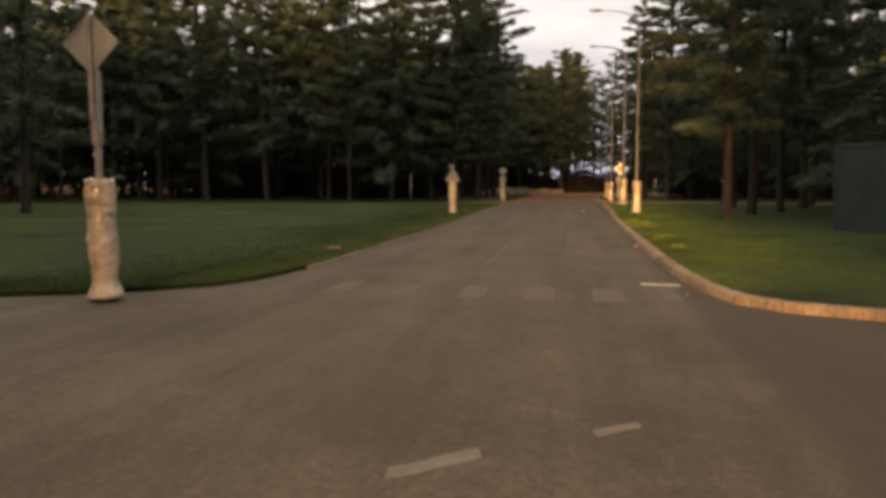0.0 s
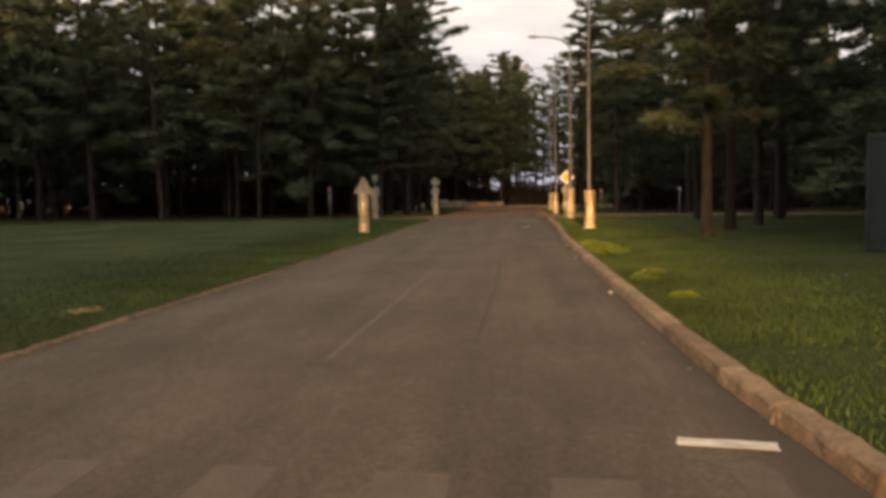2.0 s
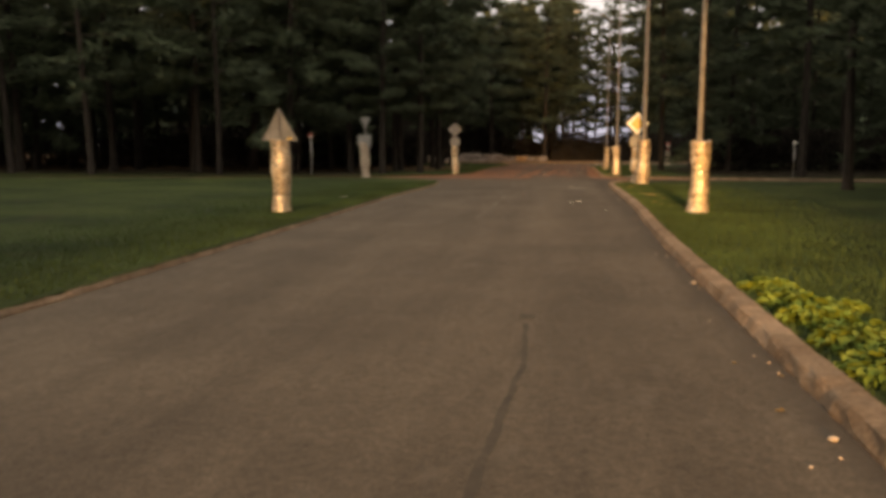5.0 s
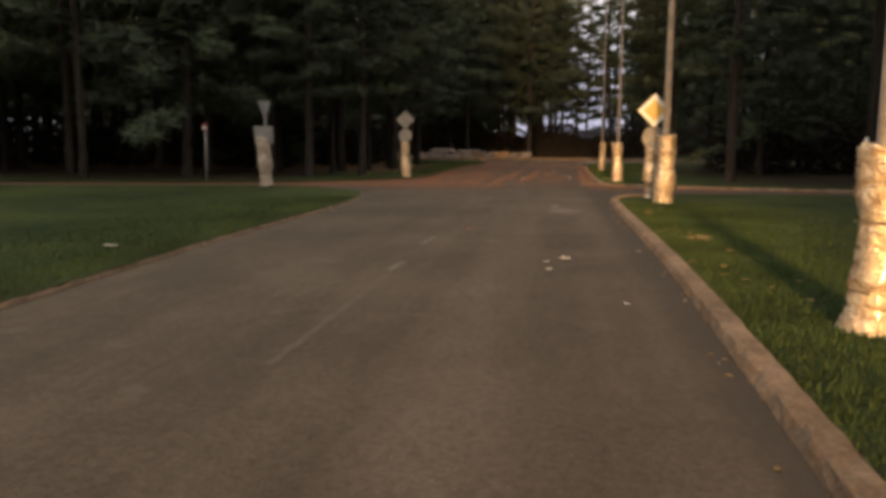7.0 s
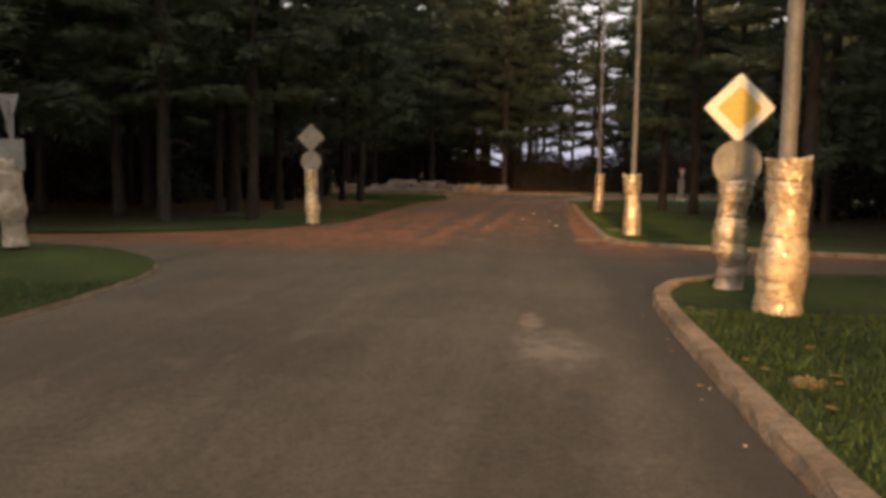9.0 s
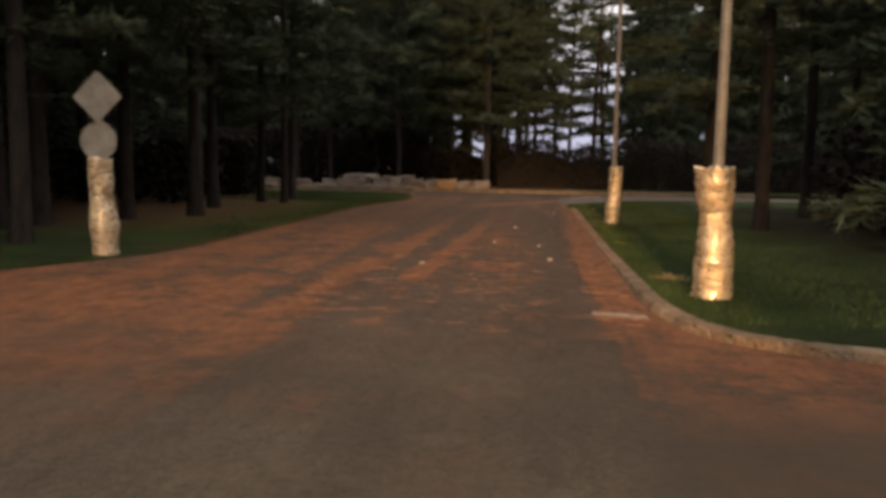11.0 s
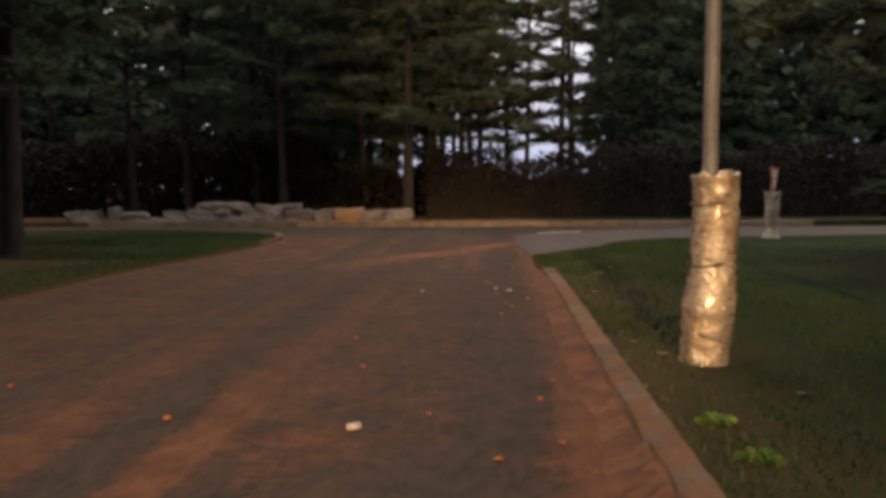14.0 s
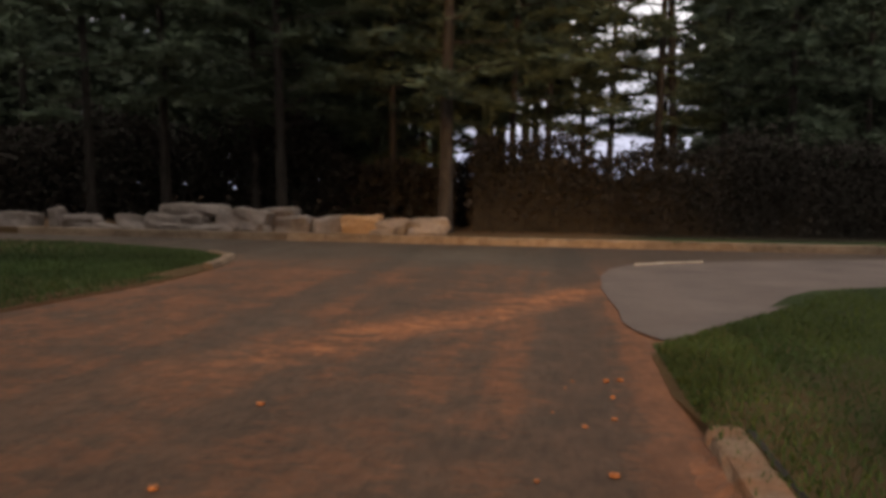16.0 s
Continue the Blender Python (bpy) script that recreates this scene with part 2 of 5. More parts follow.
def ground_material():
    k = Mat("mown_grass_ground", 0.95, spec=0.15)
    p = k.pos()
    g = k.ramp(k.noise(p, 0.28, 6, 0.6), (0.36, (0.018, 0.034, 0.013)), (0.64, (0.054, 0.076, 0.024)))
    fine = k.ramp(k.noise(p, 24, 4, 0.75), (0.3, 0.45), (0.72, 1.5))
    g = k.mix(1.0, g, fine, "MULTIPLY")
    bare = k.ramp(k.noise(p, 0.9, 4, 0.6), (0.60, 0.0), (0.74, 1.0))
    g = k.mix(k.math("MULTIPLY", bare, 0.55), g, (0.075, 0.055, 0.030))
    x = k.math("ABSOLUTE", k.axis(p, 0))
    y = k.axis(p, 1)
    # needle litter under the trees, its colour darkened to paint their shade
    edge = k.math("ADD", k.math("MULTIPLY", k.noise(p, 0.3, 3), 5.0), x)
    litter = k.math("MULTIPLY", k.step(edge, 9.0, 12.5), k.math("MULTIPLY", k.step(y, 51.0, 56.0), k.math("SUBTRACT", 1.0, k.step(y, 74.0, 77.5))))
    litter = k.math("MAXIMUM", litter, k.step(y, 89.6, 91.0))
    g = k.mix(k.math("MULTIPLY", litter, 0.9), g, (0.030, 0.022, 0.015))
    # trodden soil behind the clay-stained kerb
    soil = k.math("MULTIPLY", k.math("SUBTRACT", 1.0, k.step(k.math("ADD", k.axis(p, 0), k.math("MULTIPLY", k.noise(p, 1.1, 4), 2.0)), 4.6, 6.6)), k.step(y, 60.0, 67.0))
    g = k.mix(k.math("MULTIPLY", soil, 0.75), g, (0.150, 0.084, 0.045))
    # clay washed over the left verge
    wash = k.math("MULTIPLY", k.step(k.math("ADD", k.axis(p, 0), k.math("MULTIPLY", k.noise(p, 1.3, 5, 0.65), 1.8)), -3.6, -2.2), k.math("MULTIPLY", k.math("SUBTRACT", k.step(y, 57.0, 62.0), k.step(y, 77.5, 81.5)), k.math("SUBTRACT", 1.0, k.step(k.axis(p, 0), 0.0, 1.0))))
    g = k.mix(k.math("MULTIPLY", wash, k.math("SUBTRACT", 0.85, k.math("MULTIPLY", k.step(y, 86.5, 88.0), 0.85))), g, (0.125, 0.062, 0.034))
    k.color(g)
    k.bump(k.noise(p, 30, 5, 0.8), 0.9, 0.05)
    return k.m


def kerb_material():
    k = Mat("weathered_kerb_concrete", 0.9, spec=0.25)
    p = k.pos()
    c = k.ramp(k.noise(p, 2.3, 5, 0.65), (0.3, (0.160, 0.108, 0.074)), (0.7, (0.30, 0.220, 0.160)))
    c = k.mix(1.0, c, k.ramp(k.noise(p, 30, 4, 0.7), (0.3, 0.6), (0.7, 1.25)), "MULTIPLY")
    c = k.mix(k.math("MULTIPLY", k.ramp(k.noise(p, 5, 4), (0.55, 0.0), (0.75, 1.0)), 0.6), c, (0.10, 0.075, 0.05))
    r = k.ramp(k.random(), (0.0, 0.75), (1.0, 1.18))
    c = k.mix(1.0, c, r, "MULTIPLY")
    y = k.axis(p, 1)
    clay = k.math("MULTIPLY", k.math("SUBTRACT", k.step(y, 56, 62), k.step(y, 78, 82)), k.ramp(k.noise(p, 3.0, 4), (0.4, 0.1), (0.65, 0.75)))
    c = k.mix(clay, c, (0.26, 0.105, 0.045))
    k.color(c)
    k.bump(k.noise(p, 22, 7, 0.75), 0.8, 0.02)
    return k.m


def simple(name, a, b, scale=3.0, rough=0.8, metal=0.0, bump=0.3, fine=30.0, spec=0.4, dist=0.01, world_space=False):
    k = Mat(name, rough, metal, spec)
    v = k.pos() if world_space else k.co
    c = k.ramp(k.noise(v, scale, 5, 0.6), (0.32, a), (0.68, b))
    c = k.mix(1.0, c, k.ramp(k.noise(v, fine, 3, 0.7), (0.3, 0.78), (0.7, 1.18)), "MULTIPLY")
    k.color(c)
    if bump:
        k.bump(k.noise(v, fine, 4, 0.7), bump, dist)
    return k.m


def bark_material():
    k = Mat("pine_bark", 0.95, spec=0.15)
    v = k.map(k.pos(), (1, 1, 0.28))
    c = k.ramp(k.noise(v, 7, 5, 0.7), (0.32, (0.022, 0.019, 0.018)), (0.7, (0.060, 0.051, 0.046)))
    r = k.ramp(k.random(), (0.0, 0.7), (1.0, 1.25))
    k.color(k.mix(1.0, c, r, "MULTIPLY"))
    k.bump(k.noise(v, 12, 4, 0.8), 1.0, 0.05)
    return k.m


def needle_material(name, a, b):
    k = Mat(name, 0.75, spec=0.2)
    c = k.ramp(k.island(), (0.0, a), (1.0, b))
    c = k.mix(1.0, c, k.ramp(k.noise(k.pos(), 0.5, 3), (0.35, 0.65), (0.65, 1.25)), "MULTIPLY")
    k.color(c)
    return k.m


def film_material(name, lo, hi, metal, rough, coat):
    """Crumpled, half-glossy wrapping film."""
    k = Mat(name, rough, metal, 0.7)
    v = k.map(k.co, (1, 1, 1.8))
    k.color(k.ramp(k.noise(v, 4, 5, 0.65, 0.8), (0.34, lo), (0.64, hi)))
    k.rough(k.ramp(k.noise(v, 7, 4, 0.7), (0.35, rough * 0.6), (0.7, min(1.0, rough * 1.6))))
    k.b.inputs["Coat Weight"].default_value, k.b.inputs["Coat Roughness"].default_value = coat, 0.16
    folds = k.math("ADD", k.noise(k.map(k.co, (1.3, 1.3, 1.7)), 5.5, 4, 0.55, 1.8), k.math("MULTIPLY", k.noise(v, 16, 3, 0.6, 0.8), 0.35))
    k.bump(folds, 0.6, 0.06)
    return k.m


M_ASPHALT = asphalt_material()
M_GROUND = ground_material()
M_KERB = kerb_material()
M_BARK = bark_material()
M_NEEDLES = needle_material("pine_needles", (0.056, 0.080, 0.056), (0.108, 0.138, 0.088))
M_NEEDLES_FAR = needle_material("far_pine_needles", (0.064, 0.088, 0.064), (0.112, 0.142, 0.096))
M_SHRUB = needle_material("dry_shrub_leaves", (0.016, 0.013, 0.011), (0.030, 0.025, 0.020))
M_SHRUB_GREEN = needle_material("young_conifer_needles", (0.042, 0.054, 0.038), (0.082, 0.098, 0.066))
M_GRASS = needle_material("grass_blades", (0.030, 0.058, 0.019), (0.070, 0.110, 0.040))
M_BROADLEAF = needle_material("broad_weed_leaves", (0.092, 0.150, 0.026), (0.170, 0.225, 0.046))
M_FILM = film_material("crumpled_wrapping_film", (0.42, 0.29, 0.18), (0.88, 0.76, 0.58), 0.5, 0.33, 1.0)
M_FILM_DULL = film_material("dull_wrapping_film", (0.30, 0.235, 0.19), (0.56, 0.46, 0.38), 0.2, 0.42, 0.7)
M_TIE = simple("tape_tie", (0.20, 0.17, 0.13), (0.34, 0.29, 0.22), rough=0.5)
M_POLE = simple("galvanised_steel_pole", (0.165, 0.16, 0.16), (0.27, 0.26, 0.258), 4, 0.6, 0.2)
M_SIGN_BACK = simple("bare_sign_back", (0.19, 0.19, 0.19), (0.29, 0.29, 0.285), 5, 0.6, 0.15, 0.1)
M_SIGN_WHITE = simple("white_sign_face", (0.80, 0.80, 0.76), (0.88, 0.88, 0.84), 3, 0.35, 0, 0.02)
M_SIGN_YELLOW = simple("yellow_sign_face", (0.74, 0.49, 0.14), (0.80, 0.54, 0.18), 3, 0.35, 0, 0.02)
M_SIGN_RED = simple("red_sign_border", (0.55, 0.04, 0.02), (0.66, 0.06, 0.03), 3, 0.35, 0, 0.02)
# a darker red for the small round sign
M_SIGN_RED_DULL = simple("dull_red_sign_face", (0.15, 0.032, 0.028), (0.22, 0.052, 0.044), 3, 0.5, 0, 0.02)
M_LAMP = simple("lamp_housing_paint", (0.30, 0.30, 0.30), (0.42, 0.42, 0.42), 3, 0.5, 0.2)
M_GLASS = simple("frosted_lamp_lens", (0.55, 0.55, 0.52), (0.65, 0.65, 0.62), 3, 0.2, 0, 0.0)
M_ROCK = simple("pale_boulder_stone", (0.165, 0.135, 0.122), (0.30, 0.250, 0.226), 1.6, 0.9, 0, 0.8, 14, dist=0.03, world_space=True)
M_ROCK_TAN = simple("ochre_boulder_stone", (0.30, 0.18, 0.10), (0.44, 0.28, 0.165), 1.6, 0.9, 0, 0.8, 14, dist=0.03, world_space=True)
M_PAVE = simple("sandy_concrete_paving", (0.084, 0.063, 0.057), (0.136, 0.104, 0.094), 0.8, 0.92, 0, 0.4, 40, world_space=True)
M_PAINT = simple("worn_white_road_paint", (0.30, 0.28, 0.25), (0.62, 0.59, 0.54), 6, 0.8, 0, 0.4, 45, world_space=True)
M_PAINT_FAINT = simple("faded_road_paint", (0.100, 0.086, 0.072), (0.155, 0.136, 0.116), 4, 0.85, 0, 0.4, 45, world_space=True)
M_PAINT_GHOST = simple("road_paint_worn_to_the_stone", (0.070, 0.057, 0.045), (0.094, 0.077, 0.061), 4, 0.86, 0, 0.4, 45, world_space=True)
M_PAINT_CLAY = simple("clay_smeared_road_paint", (0.20, 0.11, 0.07), (0.44, 0.33, 0.26), 7, 0.88, 0, 0.4, 45, world_space=True)
M_TAR = simple("dark_tar_seam", (0.032, 0.027, 0.022), (0.056, 0.046, 0.037), 4, 0.95, 0, 0.4, 40, world_space=True)
M_CONTAINER = simple("dark_green_container_paint", (0.018, 0.028, 0.030), (0.030, 0.044, 0.046), 1.2, 0.6, 0.1, 0.2)
M_LITTER = simple("pale_litter_paper", (0.60, 0.56, 0.50), (0.80, 0.76, 0.70), 9, 0.8)
M_LEAF = simple("fallen_yellow_leaf", (0.26, 0.165, 0.07), (0.42, 0.29, 0.135), 8, 0.8)
M_PEBBLE = simple("pale_pebble", (0.38, 0.30, 0.23), (0.58, 0.50, 0.42), 8, 0.85, 0, 0.4)
M_CLAY_DRIFT = simple("drifted_red_clay", (0.100, 0.043, 0.024), (0.235, 0.098, 0.048), 2.6, 0.95, 0, 0.8, 22, dist=0.02, world_space=True)
M_GAP_SHADE = simple("black_gap_shade", (0.010, 0.008, 0.006), (0.022, 0.016, 0.012), 5, 0.95, 0, 0.5)
M_CLAY = simple("red_clay_clod", (0.20, 0.075, 0.032), (0.34, 0.14, 0.06), 8, 0.95, 0, 0.6)


# ---------------------------------------------------------------- building helpers
def part(name, bm, material, parent=None, label=""):
    me = bpy.data.meshes.new(name)
    bm.to_mesh(me)
    bm.free()
    me.materials.append(material)
    ob = new(name, me)
    if parent is not None:
        ob.parent = parent
    if label:
        ob["label"] = label
    return ob


def raw(name, verts, faces, material, parent=None, smooth=False):
    me = bpy.data.meshes.new(name)
    me.from_pydata([tuple(v) for v in verts], [], [tuple(int(i) for i in f) for f in faces])
    me.materials.append(material)
    if smooth:
        me.polygons.foreach_set("use_smooth", [True] * len(me.polygons))
    me.update()
    ob = new(name, me)
    if parent is not None:
        ob.parent = parent
    return ob


def thing(name, x, y, z, label, category, group="", kind="", rz=0.0):
    e = new(name)
    e.matrix_basis = pose(x, y, z, 0, 0, rz)
    return tagged(e, label, category, group, kind)


def prism(bm, outline, y0, y1, bevel=0.0):
    """An outline in x and z drawn out from y0 to y1."""
    a = [bm.verts.new((x, y0, z)) for x, z in outline]
    b = [bm.verts.new((x, y1, z)) for x, z in outline]
    bm.faces.new(a)
    bm.faces.new(list(reversed(b)))
    n = len(a)
    for i in range(n):
        bm.faces.new((a[i], b[i], b[(i + 1) % n], a[(i + 1) % n]))
    bmesh.ops.recalc_face_normals(bm, faces=bm.faces)
    if bevel:
        bmesh.ops.bevel(bm, geom=bm.edges[:], offset=bevel, segments=2, affect="EDGES", profile=0.5)
    return bm


def tube(bm, points, radii, sides=10, caps=True):
    """A round tube along points."""
    rings = []
    pts = [Vector(p) for p in points]
    for i, p in enumerate(pts):
        d = (pts[min(i + 1, len(pts) - 1)] - pts[max(i - 1, 0)]).normalized()
        u = d.cross(Vector((0, 1, 0.001))) if abs(d.y) < 0.9 else d.cross(Vector((1, 0, 0)))
        u.normalize()
        v = d.cross(u)
        rings.append([bm.verts.new(p + radii[i] * (math.cos(a) * u + math.sin(a) * v))
                      for a in (2 * math.pi * k / sides for k in range(sides))])
    for r, q in zip(rings, rings[1:]):
        for k in range(sides):
            f = bm.faces.new((r[k], r[(k + 1) % sides], q[(k + 1) % sides], q[k]))
            f.smooth = True
    if caps:
        bm.faces.new(list(reversed(rings[0])))
        bm.faces.new(rings[-1])
    return bm


def box(bm, x0, x1, y0, y1, z0, z1, bevel=0.0):
    return prism(bm, [(x0, z0), (x1, z0), (x1, z1), (x0, z1)], y0, y1, bevel)


def disc_outline(r, cx, cz, n=28):
    return [(cx + r * math.cos(2 * math.pi * i / n), cz + r * math.sin(2 * math.pi * i / n)) for i in range(n)]


# ---------------------------------------------------------------- ground, roads, kerbs
RIGHT_START = [(60, 4.0), (6.5, 4.5), (4.7, 4.75), (3.86, 5.13), (3.37, 5.73), (3.15, 6.7), (3.04, 8.0), (2.98, 9.5), (2.93, 14), (2.93, 20),
               (2.97, 28), (3.19, 36), (3.21, 44), (3.23, 45.8), (3.36, 47.2), (3.72, 48.1), (4.5, 48.75), (6.0, 49.3), (8, 49.5), (13, 48.9), (60, 40.5)]
RIGHT_ISLAND = [(60, 43), (22, 49.9), (14, 51.3), (8.3, 52.3), (5.4, 53.3), (4.3, 53.7), (3.85, 54.05), (3.6, 54.5), (3.45, 55.3), (3.41, 56.7), (3.42, 60.8), (3.47, 64.5), (3.53, 68), (3.60, 71), (3.63, 74.1)]
RIGHT_PATH = [(3.63, 74.1), (3.57, 75.0), (3.6, 76.3), (3.95, 77.1), (4.15, 77.7), (5.25, 79.2), (6.25, 80.7), (7.45, 81.4), (14, 82.6), (60, 88)]
FAR_SIDE = [(60, 90), (14, 88.6), (8, 88.7), (3.5, 88.9), (-2.7, 89.1), (-7.8, 89.4), (-12, 89.7), (-60, 92)]
LEFT_ISLAND = [(-60, 88), (-12, 87.2), (-7.6, 86.6), (-4.7, 85.2), (-3.2, 83.9), (-2.85, 82.6), (-2.65, 80.5), (-2.9, 77.5), (-3.35, 74), (-3.45, 70), (-3.5, 64),
               (-3.5, 61), (-3.75, 58.9), (-4.6, 57.0), (-6.5, 55.0), (-9, 53.6), (-15, 52.6), (-60, 47)]
LEFT_START = [(-60, 44), (-15, 49.6), (-9, 50.9), (-6.4, 50.9), (-4.3, 49.3), (-3.55, 47.9), (-3.25, 45.7), (-3.2, 44), (-3.3, 38), (-3.15, 30), (-3.05, 22),
              (-3.1, 14), (-3.12, 9.5), (-3.25, 7.8), (-3.7, 6.3), (-5.2, 5.2), (-6.5, 4.7), (-60, 3.5)]
BEHIND = [(-60, -9), (-6, -9.5), (-3.6, -11), (-3.1, -13), (-3.1, -60), (3.1, -60), (3.1, -13), (3.6, -11), (6, -9.5), (60, -9)]


def rounded(pts, step=0.7):
    """The polyline with its corners eased (Catmull-Rom through all but the far ends)."""
    out = [Vector((*pts[0], 0))]
    P = [Vector((*p, 0)) for p in pts]
    for i in range(len(P) - 1):
        a, b = P[i], P[i + 1]
        n = max(1, min(12, int((b - a).length / step)))
        if (b - a).length > 20:
            n = 1
        m0 = (b - P[max(i - 1, 0)])
        m1 = (P[min(i + 2, len(P) - 1)] - a)
        m0 = m0.normalized() * (b - a).length if m0.length else m0
        m1 = m1.normalized() * (b - a).length if m1.length else m1
        for k in range(1, n + 1):
            t = k / n
            if n == 1:
                out.append(b.copy())
                continue
            out.append((2 * t**3 - 3 * t**2 + 1) * a + (t**3 - 2 * t**2 + t) * m0 + (3 * t**2 - 2 * t**3) * b + (t**3 - t**2) * m1)
    return out


def ground_height(x, y):
    s = min(1.0, max(0.0, (y - 86.0) / 3.0))
    if 0.0 < y < 10.0 and 2.0 < x < 9.0:
        return 0.04
    if 74.3 < y < 79.5 and 3.0 < x < 5.6:
        return 0.012
    if 56.8 < y < 88.0 and -14.0 < x < -2.0:
        return 0.02
    return 0.07 + 0.11 * s


EDGES = {k: rounded(v) for k, v in (("rs", RIGHT_START), ("ri", RIGHT_ISLAND), ("rp", RIGHT_PATH), ("fs", FAR_SIDE), ("li", LEFT_ISLAND), ("ls", LEFT_START), ("bh", BEHIND))}
LOOP = []
for key in ("rs", "ri", "rp", "fs", "li", "ls", "bh"):
    for q in EDGES[key]:
        if not LOOP or (q - LOOP[-1]).length > 0.02:
            LOOP.append(q)


def fill(name, loops, material, height):
    bm = bmesh.new()
    edges = []
    for loop in loops:
        vs = [bm.verts.new((p.x, p.y, height(p.x, p.y))) for p in loop]
        edges += [bm.edges.new((vs[i], vs[(i + 1) % len(vs)])) for i in range(len(vs))]
    bmesh.ops.triangle_fill(bm, use_beauty=True, edges=edges, normal=(0, 0, 1))
    for f in bm.faces:
        if f.normal.z < 0:
            f.normal_flip()
    return part(name, bm, material)


FAR = 1500
outer = [Vector((FAR * math.cos(a), 40 + FAR * math.sin(a), 0)) for a in (2 * math.pi * i / 48 for i in range(48))]
ground = tagged(fill("ground", [outer, LOOP], M_GROUND, lambda x, y: ground_height(x, y)),
                "short dark green mown grass beside the road and under trees", "ground", kind="structure")
bm = bmesh.new()
ring = [(bm.verts.new((p.x, p.y, ground_height(p.x, p.y))), bm.verts.new((p.x, p.y, -0.12))) for p in LOOP]
for a, b in zip(ring, ring[1:] + ring[:1]):
    bm.faces.new((a[0], b[0], b[1], a[1]))
part("bank", bm, M_GROUND, ground)
road = tagged(fill("road", [LOOP], M_ASPHALT, lambda x, y: 0.0),
              "worn grey-brown asphalt with red clay smeared over its far end", "road", kind="structure")

def kerb_stone_mesh(seed, width, height):
    """One kerb stone, 1 m long along x, its road face at y = 0, top at z = height."""
    rng = random.Random(seed)
    bm = bmesh.new()
    prof = [(-0.042, -0.08), (-0.034, 0.02), (-0.020, height - 0.030), (-0.010, height - 0.008), (0.015, height), (width - 0.02, height), (width, height - 0.02), (width, -0.08)]
    rings = []
    for k in range(7):
        x = -0.5 + k / 6 + (0.0015 if k == 0 else -0.0015 if k == 6 else 0)
        inner = 0.0 if k in (0, 6) else 1.0
        wob = rng.uniform(-0.004, 0.004) * inner
        drop = 0.001 if k in (0, 6) else 0.0
        chip = rng.choice((0.0, 0.0, 0.005, 0.008, 0.014)) * height / 0.11 * inner
        rings.append([bm.verts.new((x, y + wob * (z > 0) + rng.uniform(-0.010, 0.008) * inner + (chip if y < 0.02 < z else 0.0), z - drop * (z > height * 0.5) + rng.uniform(-0.008, 0.003) * (z > 0) * inner - (chip * 0.8 if y < 0.02 < z else 0.0))) for y, z in prof])
    for a, b in zip(rings, rings[1:]):
        for i in range(len(prof) - 1):
            f = bm.faces.new((a[i], a[i + 1], b[i + 1], b[i]))
            f.smooth = False
    bm.faces.new(rings[0])
    bm.faces.new(list(reversed(rings[-1])))
    bmesh.ops.recalc_face_normals(bm, faces=bm.faces)
    me = bpy.data.meshes.new("kerb_stone")
    bm.to_mesh(me)
    bm.free()
    me.materials.append(M_KERB)
    return me


def lay_kerb(name, pts, width, height, label, length=1.0, seed=0):
    """Kerb stones along pts; the road lies to the left of the way along them."""
    top = tagged(new(name), label, "kerb", kind="structure")
    meshes = [kerb_stone_mesh(seed + k, width, height) for k in range(4)]
    rng = random.Random(seed)
    cum = [0.0]
    for a, b in zip(pts, pts[1:]):
        cum.append(cum[-1] + (b - a).length)

    def along(s):
        for i in range(len(pts) - 1):
            if s <= cum[i + 1] or i == len(pts) - 2:
                t = (s - cum[i]) / max(1e-6, cum[i + 1] - cum[i])
                return pts[i].lerp(pts[i + 1], t)

    marks, at = [0.0], 0.0
    while at < cum[-1] - 0.05:
        d0 = along(min(at + 0.3, cum[-1])) - along(at)
        d1 = along(min(at + length, cum[-1])) - along(min(at + length - 0.3, cum[-1] - 0.01))
        bend = d0.angle(d1) if d0.length and d1.length else 0.0
        at = min(at + (length if bend < 0.03 else 0.22), cum[-1])
        marks.append(at)
    for s0, s1 in zip(marks, marks[1:]):
        a, b = along(s0), along(s1)
        d = b - a
        ob = new("kerb_stone", meshes[rng.randrange(4)])
        ob.parent = top
        # mesh +y points away from the road
        ob.matrix_basis = (Matrix.Translation(((a.x + b.x) / 2, (a.y + b.y) / 2, rng.uniform(-0.0015, 0.001)))
                           @ Matrix.Rotation(math.atan2(d.y, d.x) + rng.uniform(-0.001, 0.001), 4, "Z")
                           @ Matrix.Diagonal((d.length, -1, 1, 1)))
    return top


def stretch(key, y0=-1e9, y1=1e9, x0=-1e9, x1=1e9):
    return [p for p in EDGES[key] if y0 <= p.y <= y1 and x0 <= p.x <= x1]


K_LABEL = "weathered tan concrete kerb stones along the asphalt road"
near_kerb = stretch("rs", x1=24, y1=34.5)
lay_kerb("kerb_right", near_kerb, 0.175, 0.115, K_LABEL, 1.0, 3)
lay_kerb("kerb_right_end", [near_kerb[-1]] + [p for p in EDGES["rs"] if p.x < 4.6 and p.y > near_kerb[-1].y], 0.175, 0.115, K_LABEL, 1.0, 5)
lay_kerb("kerb_corner", stretch("ri", x1=34), 0.175, 0.088, "clay-stained concrete kerb stones beside the lamp posts", 1.0, 11)
lay_kerb("kerb_far", stretch("fs", x0=-30, x1=30), 0.18, 0.20, "pale concrete kerb along the far side of the crossing road", 1.0, 23)
lay_kerb("kerb_left", stretch("ls", x0=-4.4, y0=8.0), 0.11, 0.066, "low grass-grown concrete kerb stones level with the lawn", 1.0, 31)
